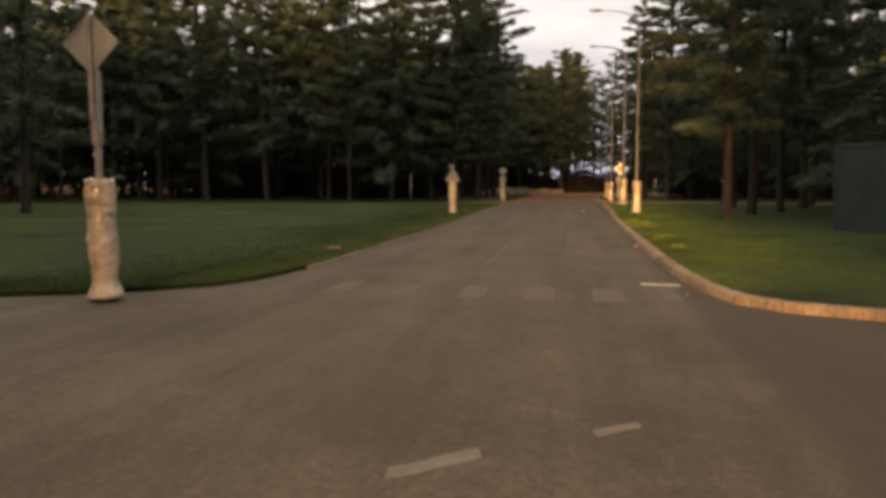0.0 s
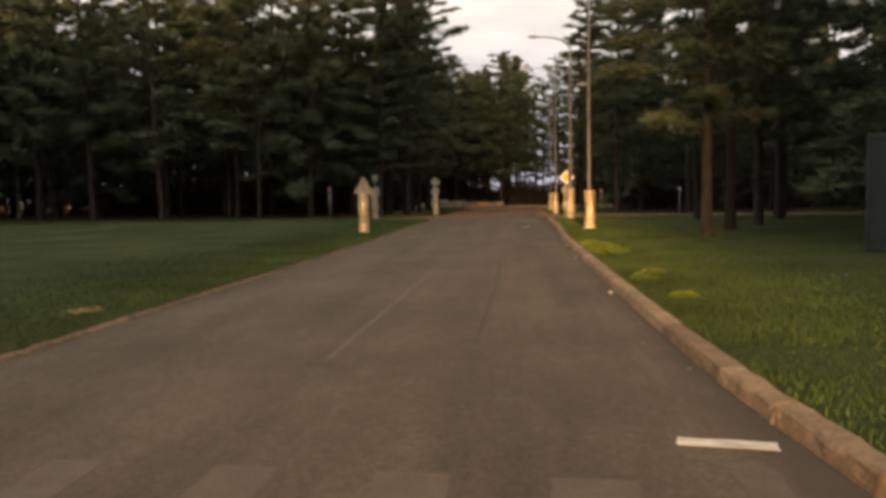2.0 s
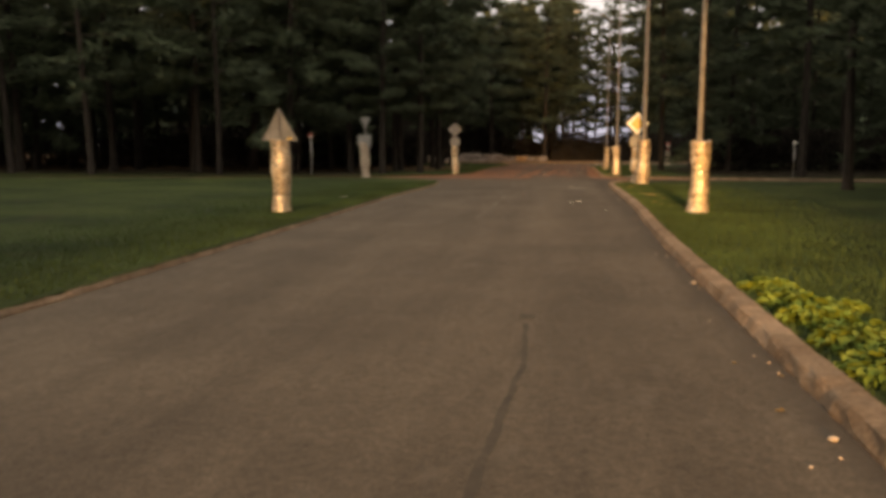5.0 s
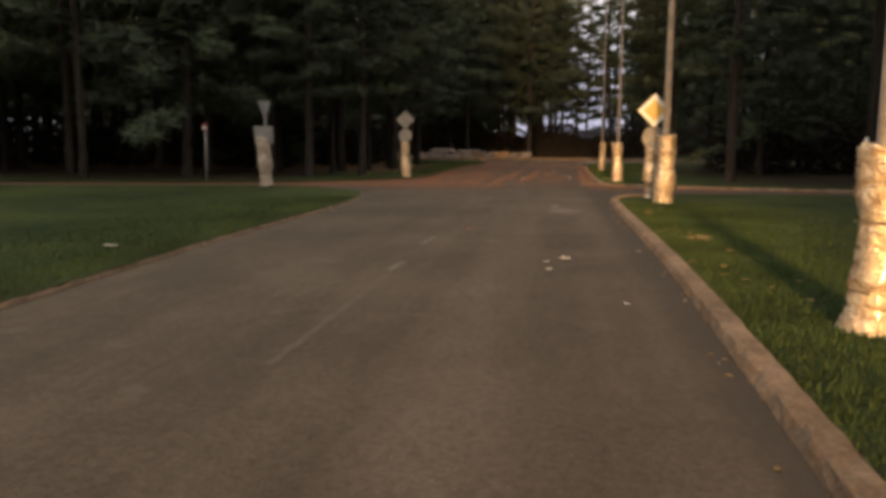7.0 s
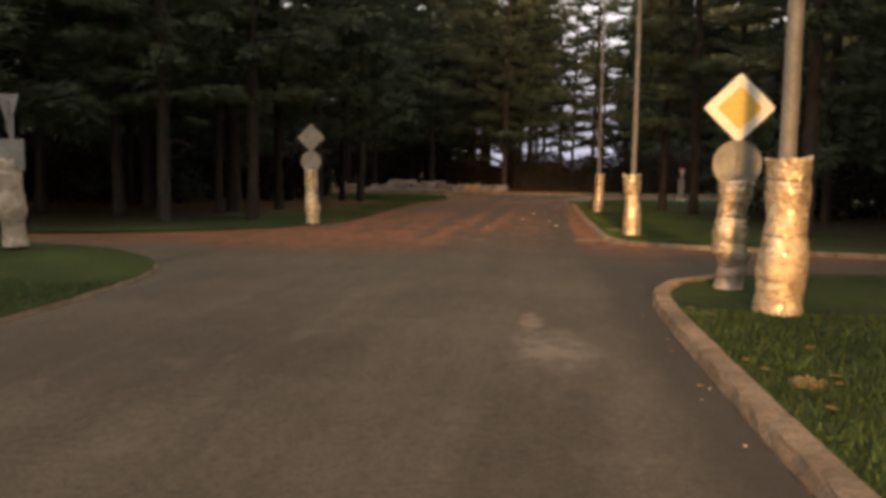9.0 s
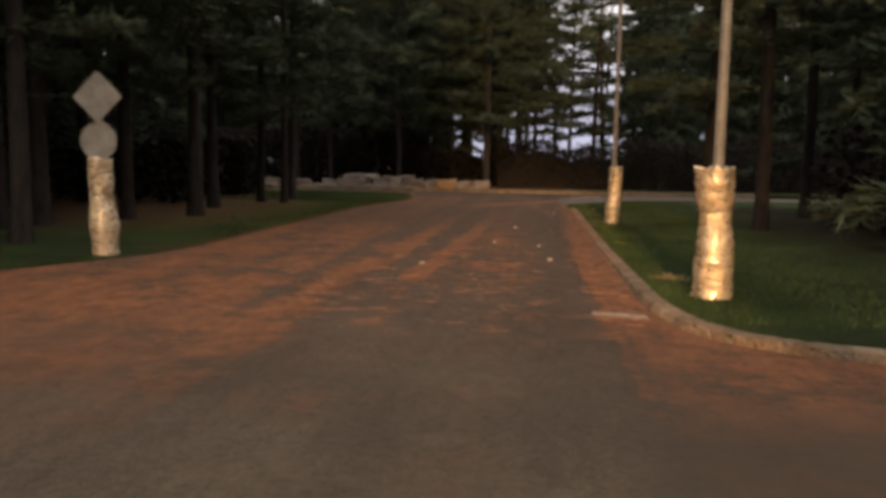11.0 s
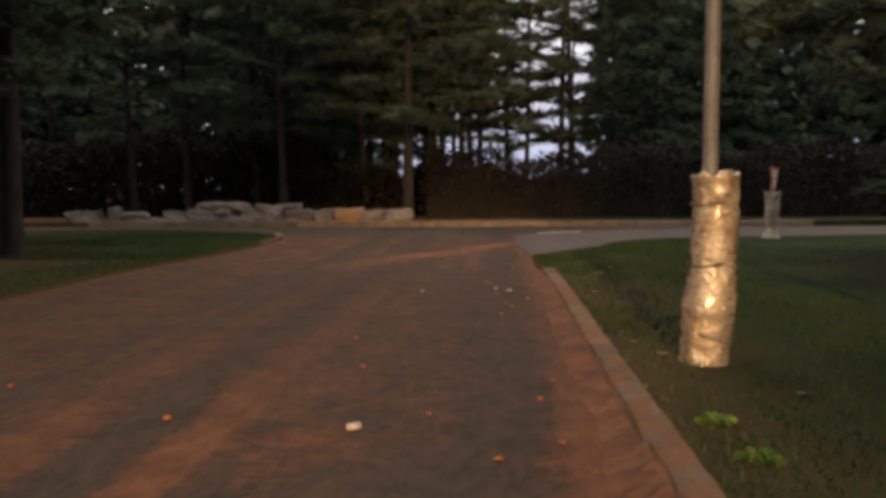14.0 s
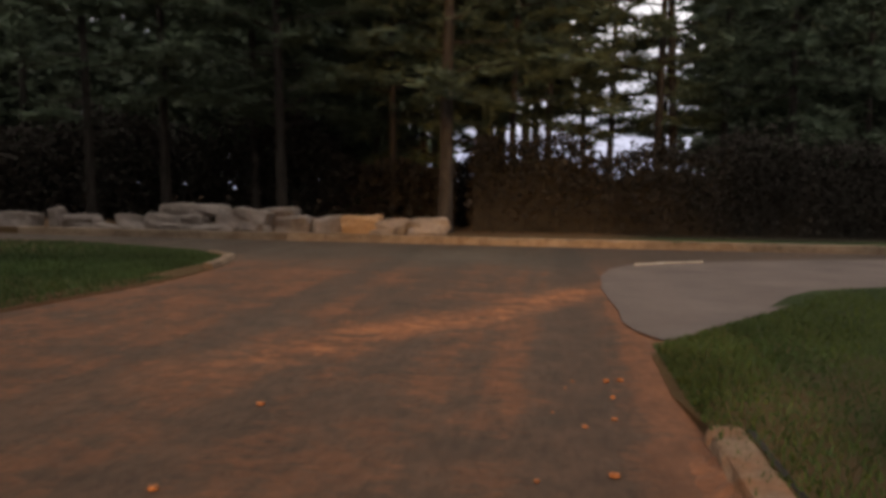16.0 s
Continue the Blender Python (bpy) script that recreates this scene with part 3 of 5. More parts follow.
lay_kerb("kerb_left_corner", stretch("li", x0=-4.6, y0=81.3), 0.16, 0.10, "pale worn kerb at the tip of the grass corner", 0.6, 43)

# clay washed against the foot of the kerb, and a dark strip painting the gap's shade behind its end
rng = random.Random(19)
foot = [p for p in EDGES["ri"] if 55.5 < p.y < 74.2 and p.x < 4]
V, F = [], []
steps = 240
for i in range(steps + 1):
    u = i / steps * (len(foot) - 1.001)
    q = foot[int(u)].lerp(foot[int(u) + 1], u - int(u))
    heap = (0.55 + 0.45 * noise.noise(Vector((q.y * 1.1, 3.0, 0.0)))) * min(1.0, i / 30, (steps - i) / 12)
    wide = 0.10 + 0.24 * heap + rng.uniform(-0.02, 0.02)
    for f, z in ((1.0, 0.0), (0.7, 0.018), (0.38, 0.034), (0.12, 0.050), (-0.18, 0.046)):
        V.append((q.x - 0.03 - wide * f + rng.uniform(-0.008, 0.008), q.y, -0.004 + z * heap * 1.5 + (rng.uniform(-0.006, 0.010) if f < 0.9 else 0.0)))
for i in range(steps):
    F += [(5 * i + j, 5 * i + j + 1, 5 * i + 6 + j, 5 * i + 5 + j) for j in range(4)]
tagged(raw("clay_drift", V, F, M_CLAY_DRIFT), "low ragged drift of red clay against the kerb", "clay", kind="stuff")
V, F = [], []
for i in range(41):
    q = Vector((3.63 + 0.182 - 0.028 * max(0.0, 74.1 - (68.0 + 6.1 * i / 40)) / 3.0 * 1.1, 68.0 + 6.1 * i / 40, 0))
    w = 0.012 + 0.026 * (i / 40) + rng.uniform(-0.004, 0.004)
    V += [(q.x, q.y, 0.080), (q.x + w, q.y, 0.078)]
    if i:
        F.append((2 * i - 2, 2 * i - 1, 2 * i + 1, 2 * i))
tagged(raw("soil_crack", V, F, M_GAP_SHADE), "dark strip painted as the shaded gap behind the loose kerb end", "soil", kind="stuff")

# pale footway at the far right corner, and its kerb line
PAVE = [(3.78, 76.95), (3.58, 77.35), (3.50, 77.9), (3.53, 78.6), (3.46, 80.5), (3.56, 82.3), (3.8, 83.5), (4.17, 84.3), (4.9, 84.9), (5.66, 85.3), (7.77, 86.4), (9.74, 87.0), (16, 87.7), (60, 89.3),
        (60, 87.8), (14, 82.4), (7.5, 81.2), (6.3, 80.5), (5.3, 79.0), (4.2, 77.5), (4.0, 77.1)]
tagged(fill("pavement", [[Vector((x, y, 0)) for x, y in PAVE]], M_PAVE, lambda x, y: 0.02), "pale sandy concrete footway corner beside grass", "pavement", kind="structure")


bm = bmesh.new()
for a, b in zip(((4.3, 84.3), (4.95, 84.85)), ((4.95, 84.85), (5.66, 85.25))):
    d = Vector((b[0] - a[0], b[1] - a[1], 0)).normalized()
    n = Vector((-d.y, d.x, 0)) * 0.018
    q = [Vector((*a, 0.02)) - n, Vector((*b, 0.02)) - n, Vector((*b, 0.02)) + n, Vector((*a, 0.02)) + n]
    lo = [bm.verts.new(v) for v in q]
    hi = [bm.verts.new(v + Vector((0, 0, 0.025))) for v in q]
    bm.faces.new(hi)
    for i in range(4):
        bm.faces.new((lo[i], lo[(i + 1) % 4], hi[(i + 1) % 4], hi[i]))
tagged(part("edging", bm, M_PAINT), "thin white edging along the footway", "edging", kind="structure")


def slab(name, pts, material, z, label, category, thick=0.0025, kind=""):
    """A thin worn layer with an uneven outline on the road."""
    rng = random.Random(len(name) + int(pts[0][0] * 100))
    loop = []
    for i, (x, y) in enumerate(pts):
        x2, y2 = pts[(i + 1) % len(pts)]
        n = max(2, int(math.hypot(x2 - x, y2 - y) / 0.12))
        for k in range(n):
            loop.append((x + (x2 - x) * k / n + rng.uniform(-0.012, 0.012), y + (y2 - y) * k / n + rng.uniform(-0.012, 0.012)))
    bm = bmesh.new()
    vs = [bm.verts.new((x, y, z + thick)) for x, y in loop]
    f = bm.faces.new(vs)
    if f.normal.z < 0:
        f.normal_flip()
    r = bmesh.ops.extrude_face_region(bm, geom=[f])
    bmesh.ops.translate(bm, verts=[v for v in r["geom"] if isinstance(v, bmesh.types.BMVert)], vec=(0, 0, -thick))
    bmesh.ops.recalc_face_normals(bm, faces=bm.faces)
    return tagged(part(name, bm, material), label, category, kind=kind)


slab("road_marking", [(2.36, 7.42), (2.90, 7.34), (2.94, 7.47), (2.40, 7.56)], M_PAINT, 0.0, "short worn white painted bar near the kerb", "road marking", kind="structure")
slab("road_marking", [(0.47, -0.42), (0.90, -0.02), (0.86, 0.12), (0.44, -0.26)], M_PAINT_FAINT, 0.0, "faded white painted bar on asphalt", "road marking", kind="structure")
slab("road_marking", [(1.55, 0.43), (1.80, 0.64), (1.78, 0.74), (1.52, 0.53)], M_PAINT_FAINT, 0.0, "faded white painted bar on asphalt", "road marking", kind="structure")
slab("road_marking", [(2.8, 55.08), (3.33, 55.0), (3.33, 55.2), (2.8, 55.3)], M_PAINT_CLAY, 0.0, "short white painted bar smeared with clay", "road marking", kind="structure")
for k, (cx, cy, w) in enumerate(((1.85, 6.25, 0.42), (2.66, 6.45, 0.22), (0.95, 6.3, 0.38), (0.05, 6.35, 0.34), (-0.9, 6.4, 0.3), (-1.85, 6.5, 0.36))):
    slab("crossing_stripe", [(cx - w / 2, cy - 0.6), (cx + w / 2, cy - 0.58), (cx + w / 2, cy + 0.6), (cx - w / 2, cy + 0.62)], M_PAINT_GHOST, 0.0,
         "nearly worn-off white crossing stripe on asphalt", "road marking", kind="structure")
for y0, y1, paint in ((9.6, 16.4, M_PAINT_GHOST), (31.6, 35.4, M_PAINT_GHOST), (35.6, 36.3, M_PAINT_FAINT), (38.0, 38.95, M_PAINT_FAINT)):
    slab("centre_line", [(-0.20, y0), (-0.135, y0), (-0.075, y1), (-0.14, y1)], paint, 0.0, "almost worn-off pale centre line dash on asphalt", "road marking", kind="structure")
slab("tar_seam", [(1.07, 10.4), (1.10, 10.4), (1.19, 15), (1.165, 19.3), (1.20, 20.0), (1.285, 21.4), (1.245, 22.5), (1.20, 22.5), (1.24, 21.4), (1.15, 20), (1.12, 19.3), (1.145, 15)],
     M_TAR, 0.0, "dark filled crack running along the asphalt", "road crack", kind="structure")


slab("tar_spot", [(1.22 + 0.07 * math.cos(a), 22.75 + 0.10 * math.sin(a)) for a in (2 * math.pi * i / 9 for i in range(9))], M_TAR, 0.0, "small round dark tar spot on the asphalt", "tar spot", kind="structure")

# ---------------------------------------------------------------- wrapped posts, signs, lamps
def wrap_mesh(bm, seed, height, radius, lean=0.0, flare=0.0, top_open=0.04):
    """A crumpled film sleeve from z = 0 to height, pinched at its ties."""
    rng = random.Random(seed)
    noise.seed_set(seed + 5)
    rings, sides = 56, 26
    ties = [rng.uniform(0.15, 0.45), rng.uniform(0.50, 0.70), rng.uniform(0.78, 0.90)]
    grid = []
    bend = [rng.uniform(-1, 1) for _ in range(3)]
    for i in range(rings + 1):
        t = i / rings
        z = t * height
        pinch = sum(math.exp(-((t - q) / 0.028) ** 2) for q in ties)
        bulge = 0.075 * math.sin(6 * t + bend[0] * 3) + 0.045 * math.sin(13 * t + bend[1] * 4)
        r0 = radius * (1 - 0.045 * pinch + bulge + flare * max(0.0, 1 - t * 7) + top_open * max(0.0, (t - 0.95) * 20))
        cx = lean * t + 0.025 * math.sin(3.1 * t + bend[2] * 3)
        row = []
        for k in range(sides):
            a = 2 * math.pi * k / sides
            q = Vector((math.cos(a) * 2.2, math.sin(a) * 2.2, z * 4.2 + 0.9 * math.sin(a + seed)))
            w = noise.noise(q) * 0.10 + noise.noise(q * 2.2) * 0.035 + abs(noise.noise(Vector((math.cos(a) * 2 + z * 3, math.sin(a) * 2 - z * 4, z * 6)))) * 0.10
            zz = z + (rng.uniform(-0.03, 0.035) if i == rings else rng.uniform(-0.01, 0.0) if i == 0 else 0)
            row.append(bm.verts.new((cx + r0 * (1 + w) * math.cos(a), r0 * (1 + w) * math.sin(a), zz)))
        grid.append(row)
    for a, b in zip(grid, grid[1:]):
        for k in range(sides):
            bm.faces.new((a[k], a[(k + 1) % sides], b[(k + 1) % sides], b[k])).smooth = True
    bm.faces.new(list(reversed(grid[0])))
    # the gathered top closes in towards the post
    inner = [bm.verts.new((v.co.x * 0.45 + 0.55 * lean, v.co.y * 0.45, v.co.z - 0.03)) for v in grid[-1]]
    for k in range(sides):
        bm.faces.new((grid[-1][k], grid[-1][(k + 1) % sides], inner[(k + 1) % sides], inner[k]))
    bm.faces.new(inner)
    return ties


def wrap(parent, seed, z0, height, radius, material=None, lean=0.0, flare=0.0, x=0.0, y=0.0):
    bm = bmesh.new()
    ties = wrap_mesh(bm, seed, height, radius, lean, flare)
    bmesh.ops.translate(bm, verts=bm.verts, vec=(x, y, z0))
    film = part("wrapping", bm, material or M_FILM, parent, "crumpled pale plastic film wrapped round the post")
    for q in ties:
        bm = bmesh.new()
        pts = [(x + lean * q + 0.96 * radius * math.cos(a), y + 0.96 * radius * math.sin(a), z0 + q * height + 0.012 * math.sin(2 * a + seed)) for a in (2 * math.pi * k / 18 for k in range(19))]
        rr = []
        for p in pts:
            rr.append([bm.verts.new((p[0], p[1], p[2] - 0.010)), bm.verts.new((p[0] * 1.0, p[1], p[2] + 0.010))])
        for a, b in zip(rr, rr[1:]):
            bm.faces.new((a[0], b[0], b[1], a[1]))
        bmesh.ops.solidify(bm, geom=bm.faces[:], thickness=0.006)
        part("tie", bm, M_TIE, film)
    return film


def post(parent, height, radius, name="post", material=None):
    bm = bmesh.new()
    tube(bm, [(0, 0, -0.05), (0, 0, height * 0.5), (0, 0, height)], [radius, radius, radius], 12)
    return part(name, bm, material or M_POLE, parent)


def plate(parent, name, outline, y, thick, material, label="", bevel=0.006, x_scale=1.0):
    bm = bmesh.new()
    prism(bm, outline, y, y + thick, bevel)
    return part(name, bm, material, parent, label)


def rim(parent, name, outline, cx, cz, y, material, depth=0.018, inner=0.965):
    """A folded edge round a plate's back."""
    bm = bmesh.new()
    o = [(x, z) for x, z in outline]
    q = [(cx + (x - cx) * inner, cz + (z - cz) * inner) for x, z in outline]
    n = len(o)
    a = [bm.verts.new((x, y, z)) for x, z in o]
    b = [bm.verts.new((x, y - depth, z)) for x, z in o]
    c = [bm.verts.new((x, y - depth, z)) for x, z in q]
    d = [bm.verts.new((x, y, z)) for x, z in q]
    for i in range(n):
        j = (i + 1) % n
        bm.faces.new((a[i], a[j], b[j], b[i]))
        bm.faces.new((b[i], b[j], c[j], c[i]))
        bm.faces.new((c[i], c[j], d[j], d[i]))
        bm.faces.new((d[i], d[j], a[j], a[i]))
    bmesh.ops.recalc_face_normals(bm, faces=bm.faces)
    return part(name, bm, material, parent)


def clamps(parent, zs, radius, y):
    for z in zs:
        bm = bmesh.new()
        box(bm, -radius * 1.9, radius * 1.9, y - 0.02, y + 0.015, z - 0.02, z + 0.02, 0.004)
        part("clamp", bm, M_POLE, parent)


def diamond(c, half):
    e = half * 0.06
    return [(0, c - half), (e, c - half + e * 0.4), (half - e * 0.4, c - e), (half, c), (half - e * 0.4, c + e), (e, c + half - e * 0.4), (0, c + half),
            (-e, c + half - e * 0.4), (-half + e * 0.4, c + e), (-half, c), (-half + e * 0.4, c - e), (-e, c - half + e * 0.4)]


def triangle(z0, z1, half, down=False):
    return [(-half, z1), (half, z1), (0.03, z0), (-0.03, z0)] if down else [(-half, z0), (half, z0), (0.02, z1), (-0.02, z1)]


G_SIGN = "road signs on wrapped posts"
BASE = 0.06

# diamond sign seen from behind at the first crossing
s = thing("road_sign", -4.47, 4.8, BASE, "grey back of a diamond road sign on a film-wrapped post", "road sign", G_SIGN)
post(s, 3.38, 0.045)
back = plate(s, "sign_plate", diamond(3.13, 0.365), -0.065, 0.012, M_SIGN_BACK)
rim(back, "rim", diamond(3.13, 0.365), 0, 3.13, -0.065, M_SIGN_BACK)
bm = bmesh.new()
box(bm, -0.03, 0.03, -0.115, -0.082, 2.2, 3.48, 0.006)
part("bracket", bm, M_POLE, s)
bm = bmesh.new()
box(bm, -0.052, 0.052, -0.055, 0.05, 1.9, 2.8, 0.012)
part("sleeve", bm, M_POLE, s)
wrap(s, 2, 0.0, 1.46, 0.168, M_FILM_DULL, lean=0.03, flare=0.28)

# triangle sign seen from behind
s = thing("road_sign", -4.15, 31.63, BASE + 0.04, "pale triangular road sign back above a film-wrapped post", "road sign", G_SIGN)
post(s, 2.0, 0.04)
plate(s, "sign_plate", triangle(1.43, 2.06, 0.385), -0.06, 0.012, M_SIGN_BACK)
rim(s, "rim", triangle(1.43, 2.06, 0.385), 0, 1.64, -0.06, M_SIGN_BACK, inner=0.94)
bm = bmesh.new()
box(bm, -0.022, 0.022, -0.11, -0.078, 1.4, 2.03, 0.005)
part("bracket", bm, M_POLE, s)
bm = bmesh.new()
box(bm, 0.16, 0.27, -0.092, -0.078, 1.452, 1.492, 0.004)
part("sticker", bm, M_SIGN_YELLOW, s, "small glinting yellow sticker")
wrap(s, 7, 0.0, 1.44, 0.19, None, lean=-0.05, flare=0.1)

# give-way sign and plate on the left corner
s = thing("road_sign", -7.05, 49.95, BASE + 0.06, "turned give-way sign and plate over a leaning film-wrapped post", "road sign", G_SIGN, rz=0)
post(s, 2.6, 0.04)
tri = plate(s, "sign_plate", [(-0.21, 2.60), (0.21, 2.60), (0.02, 2.06), (-0.02, 2.06)], -0.06, 0.012, M_SIGN_BACK)
bm = bmesh.new()
box(bm, -0.02, 0.02, -0.10, -0.076, 1.95, 2.5, 0.005)
part("bracket", bm, M_POLE, s)
plate(s, "notice_plate", [(-0.34, 1.32), (0.27, 1.32), (0.27, 1.84), (-0.34, 1.84)], -0.075, 0.012, M_SIGN_BACK, "plain pale rectangular plate")
wrap(s, 12, 0.0, 1.50, 0.20, M_FILM_DULL, lean=-0.13, flare=0.1)

# diamond and round sign backs beyond the side road
s = thing("road_sign", -4.25, 58.5, 0.015, "grey diamond and round sign backs on a film-wrapped post", "road sign", G_SIGN)
post(s, 2.6, 0.04)
dm = plate(s, "diamond_plate", diamond(2.37, 0.375), -0.06, 0.012, M_SIGN_BACK)
rim(dm, "rim", diamond(2.37, 0.375), 0, 2.37, -0.06, M_SIGN_BACK)
rd = plate(s, "round_plate", disc_outline(0.285, 0.0, 1.72), -0.06, 0.012, M_SIGN_BACK)
rim(rd, "rim", disc_outline(0.285, 0.0, 1.72), 0, 1.72, -0.06, M_SIGN_BACK)
wrap(s, 21, 0.0, 1.46, 0.185, None, flare=0.05)

# main-road sign by the second lamp
s = thing("road_sign", 4.36, 47.64, BASE, "bright yellow and white diamond priority sign above a round sign back", "road sign", G_SIGN)
post(s, 2.5, 0.04)
plate(s, "diamond_plate", diamond(2.27, 0.425), -0.06, 0.012, M_SIGN_BACK)
plate(s, "white_face", diamond(2.27, 0.418), -0.0665, 0.005, M_SIGN_WHITE, "white reflective border", 0.001)
plate(s, "yellow_face", diamond(2.27, 0.262), -0.072, 0.004, M_SIGN_YELLOW, "yellow reflective diamond", 0.001)
rd = plate(s, "round_plate", disc_outline(0.30, 0.0, 1.58), -0.058, 0.012, M_SIGN_BACK)
rim(rd, "rim", disc_outline(0.30, 0.0, 1.58), 0, 1.58, -0.058, M_SIGN_BACK)
bm = bmesh.new()
box(bm, -0.018, 0.018, -0.10, -0.072, 1.3, 1.86, 0.004)
part("bracket", bm, M_POLE, s)
wrap(s, 31, 0.46, 0.88, 0.20, None, lean=0.0)
wrap(s, 34, 0.0, 0.50, 0.18, M_FILM_DULL, lean=0.0)

# turned give-way sign by the far footway
s = thing("road_sign", 9.85, 81.2, BASE, "red-edged give-way sign turned aside on a leaning wrapped post", "road sign", G_SIGN, rz=52)
post(s, 1.8, 0.035)
plate(s, "sign_plate", triangle(1.10, 1.76, 0.36, True), -0.055, 0.012, M_SIGN_RED)
plate(s, "white_face", triangle(1.25, 1.70, 0.235, True), -0.061, 0.004, M_SIGN_WHITE, "", 0.001)
plate(s, "dark_band", [(-0.15, 1.48), (0.15, 1.48), (0.14, 1.515), (-0.14, 1.515)], -0.066, 0.004, M_TIE, "thin dark band across the sign", 0.001)
wrap(s, 41, 0.0, 1.15, 0.17, M_FILM_DULL, lean=0.10, flare=0.2)


def lamp_post(x, y, seed, height, radius, film_h, film_r, lean, label, flare=0.05, side_head=0.0):
    e = thing("street_lamp", x, y, BASE, label, "street lamp", "street lamps along the road")
    bm = bmesh.new()
    pts, rad = [], []
    for k in range(9):
        z = height * k / 8
        pts.append((0, 0, z - 0.05 * (k == 0)))
        rad.append(radius * (1 - 0.42 * k / 8))
    tube(bm, pts, rad, 14)
    pole = part("pole", bm, M_POLE, e)
    bm = bmesh.new()
    arm = [(0, 0, height - 0.3)] + [(-1.75 * (k / 10) ** 1.6, 0, height + 0.8 * math.sin(math.pi / 2 * (k / 10) ** 0.75)) for k in range(11)]
    tube(bm, arm, [radius * 0.58 - 0.002 * k for k in range(12)], 10)
    part("arm", bm, M_POLE, e)
    bm = bmesh.new()
    n = 14
    rings = []
    for i in range(8):
        t = i / 7
        w = 0.13 * math.sin(math.pi * min(1, 0.14 + 0.86 * t) ** 0.8) + 0.02
        cx = -1.68 - 0.62 * t
        cz = height + 0.80 + 0.05 * t
        rings.append([bm.verts.new((cx, w * math.cos(a), cz + (0.085 if math.sin(a) > 0 else 0.05) * (w / 0.15) * math.sin(a))) for a in (2 * math.pi * k / n for k in range(n))])
    for a, b in zip(rings, rings[1:]):
        for k in range(n):
            f = bm.faces.new((a[k], a[(k + 1) % n], b[(k + 1) % n], b[k]))
            f.smooth = True
    bm.faces.new(rings[0])
    bm.faces.new(list(reversed(rings[-1])))
    bmesh.ops.recalc_face_normals(bm, faces=bm.faces)
    headp = part("lamp_head", bm, M_LAMP, e)
    bm = bmesh.new()
    prism(bm, [(-2.22, height + 0.765), (-1.88, height + 0.745), (-1.88, height + 0.80), (-2.22, height + 0.82)], -0.08, 0.08, 0.015)
    part("lens", bm, M_GLASS, headp, "frosted lamp lens")
    bm = bmesh.new()
    tube(bm, [(0, 0, height * 0.70), (0, 0, height * 0.70 + 0.12)], [radius * 0.95, radius * 0.95], 12)
    box(bm, -0.12, 0.0, -0.03, 0.03, height * 0.70 + 0.02, height * 0.70 + 0.09)
    part("collar", bm, M_POLE, e)
    if side_head:
        bm = bmesh.new()
        tube(bm, [(0, 0, side_head - 0.14), (0.25, 0, side_head - 0.05), (0.46, 0, side_head)], [0.028, 0.026, 0.024], 8)
        bracket = part("side_arm", bm, M_POLE, e)
        bm = bmesh.new()
        prism(bm, [(0.42, side_head - 0.05), (0.92, side_head - 0.01), (0.95, side_head + 0.05), (0.60, side_head + 0.12), (0.42, side_head + 0.06)], -0.13, 0.13, 0.03)
        part("floodlight", bm, M_LAMP, bracket, "small pale floodlight head")
    wrap(e, seed, 0.0, film_h, film_r, None, lean, flare)
    return e


lamp_post(4.25, 33.0, 51, 8.45, 0.064, 1.45, 0.19, 0.03, "grey street lamp with a curved arm, its foot wrapped in film", 0.25)
lamp_post(4.44, 45.9, 52, 9.0, 0.095, 1.62, 0.225, 0.0, "grey street lamp beside the yellow sign, foot wrapped in film", 0.12, 7.2)
lamp_post(4.16, 56.05, 53, 9.0, 0.064, 1.42, 0.195, -0.04, "tall grey street lamp wrapped in glinting film by the corner kerb")
lamp_post(4.29, 67.27, 54, 9.0, 0.062, 1.40, 0.170, 0.03, "slim grey street lamp with lumpy film round its foot", 0.1)


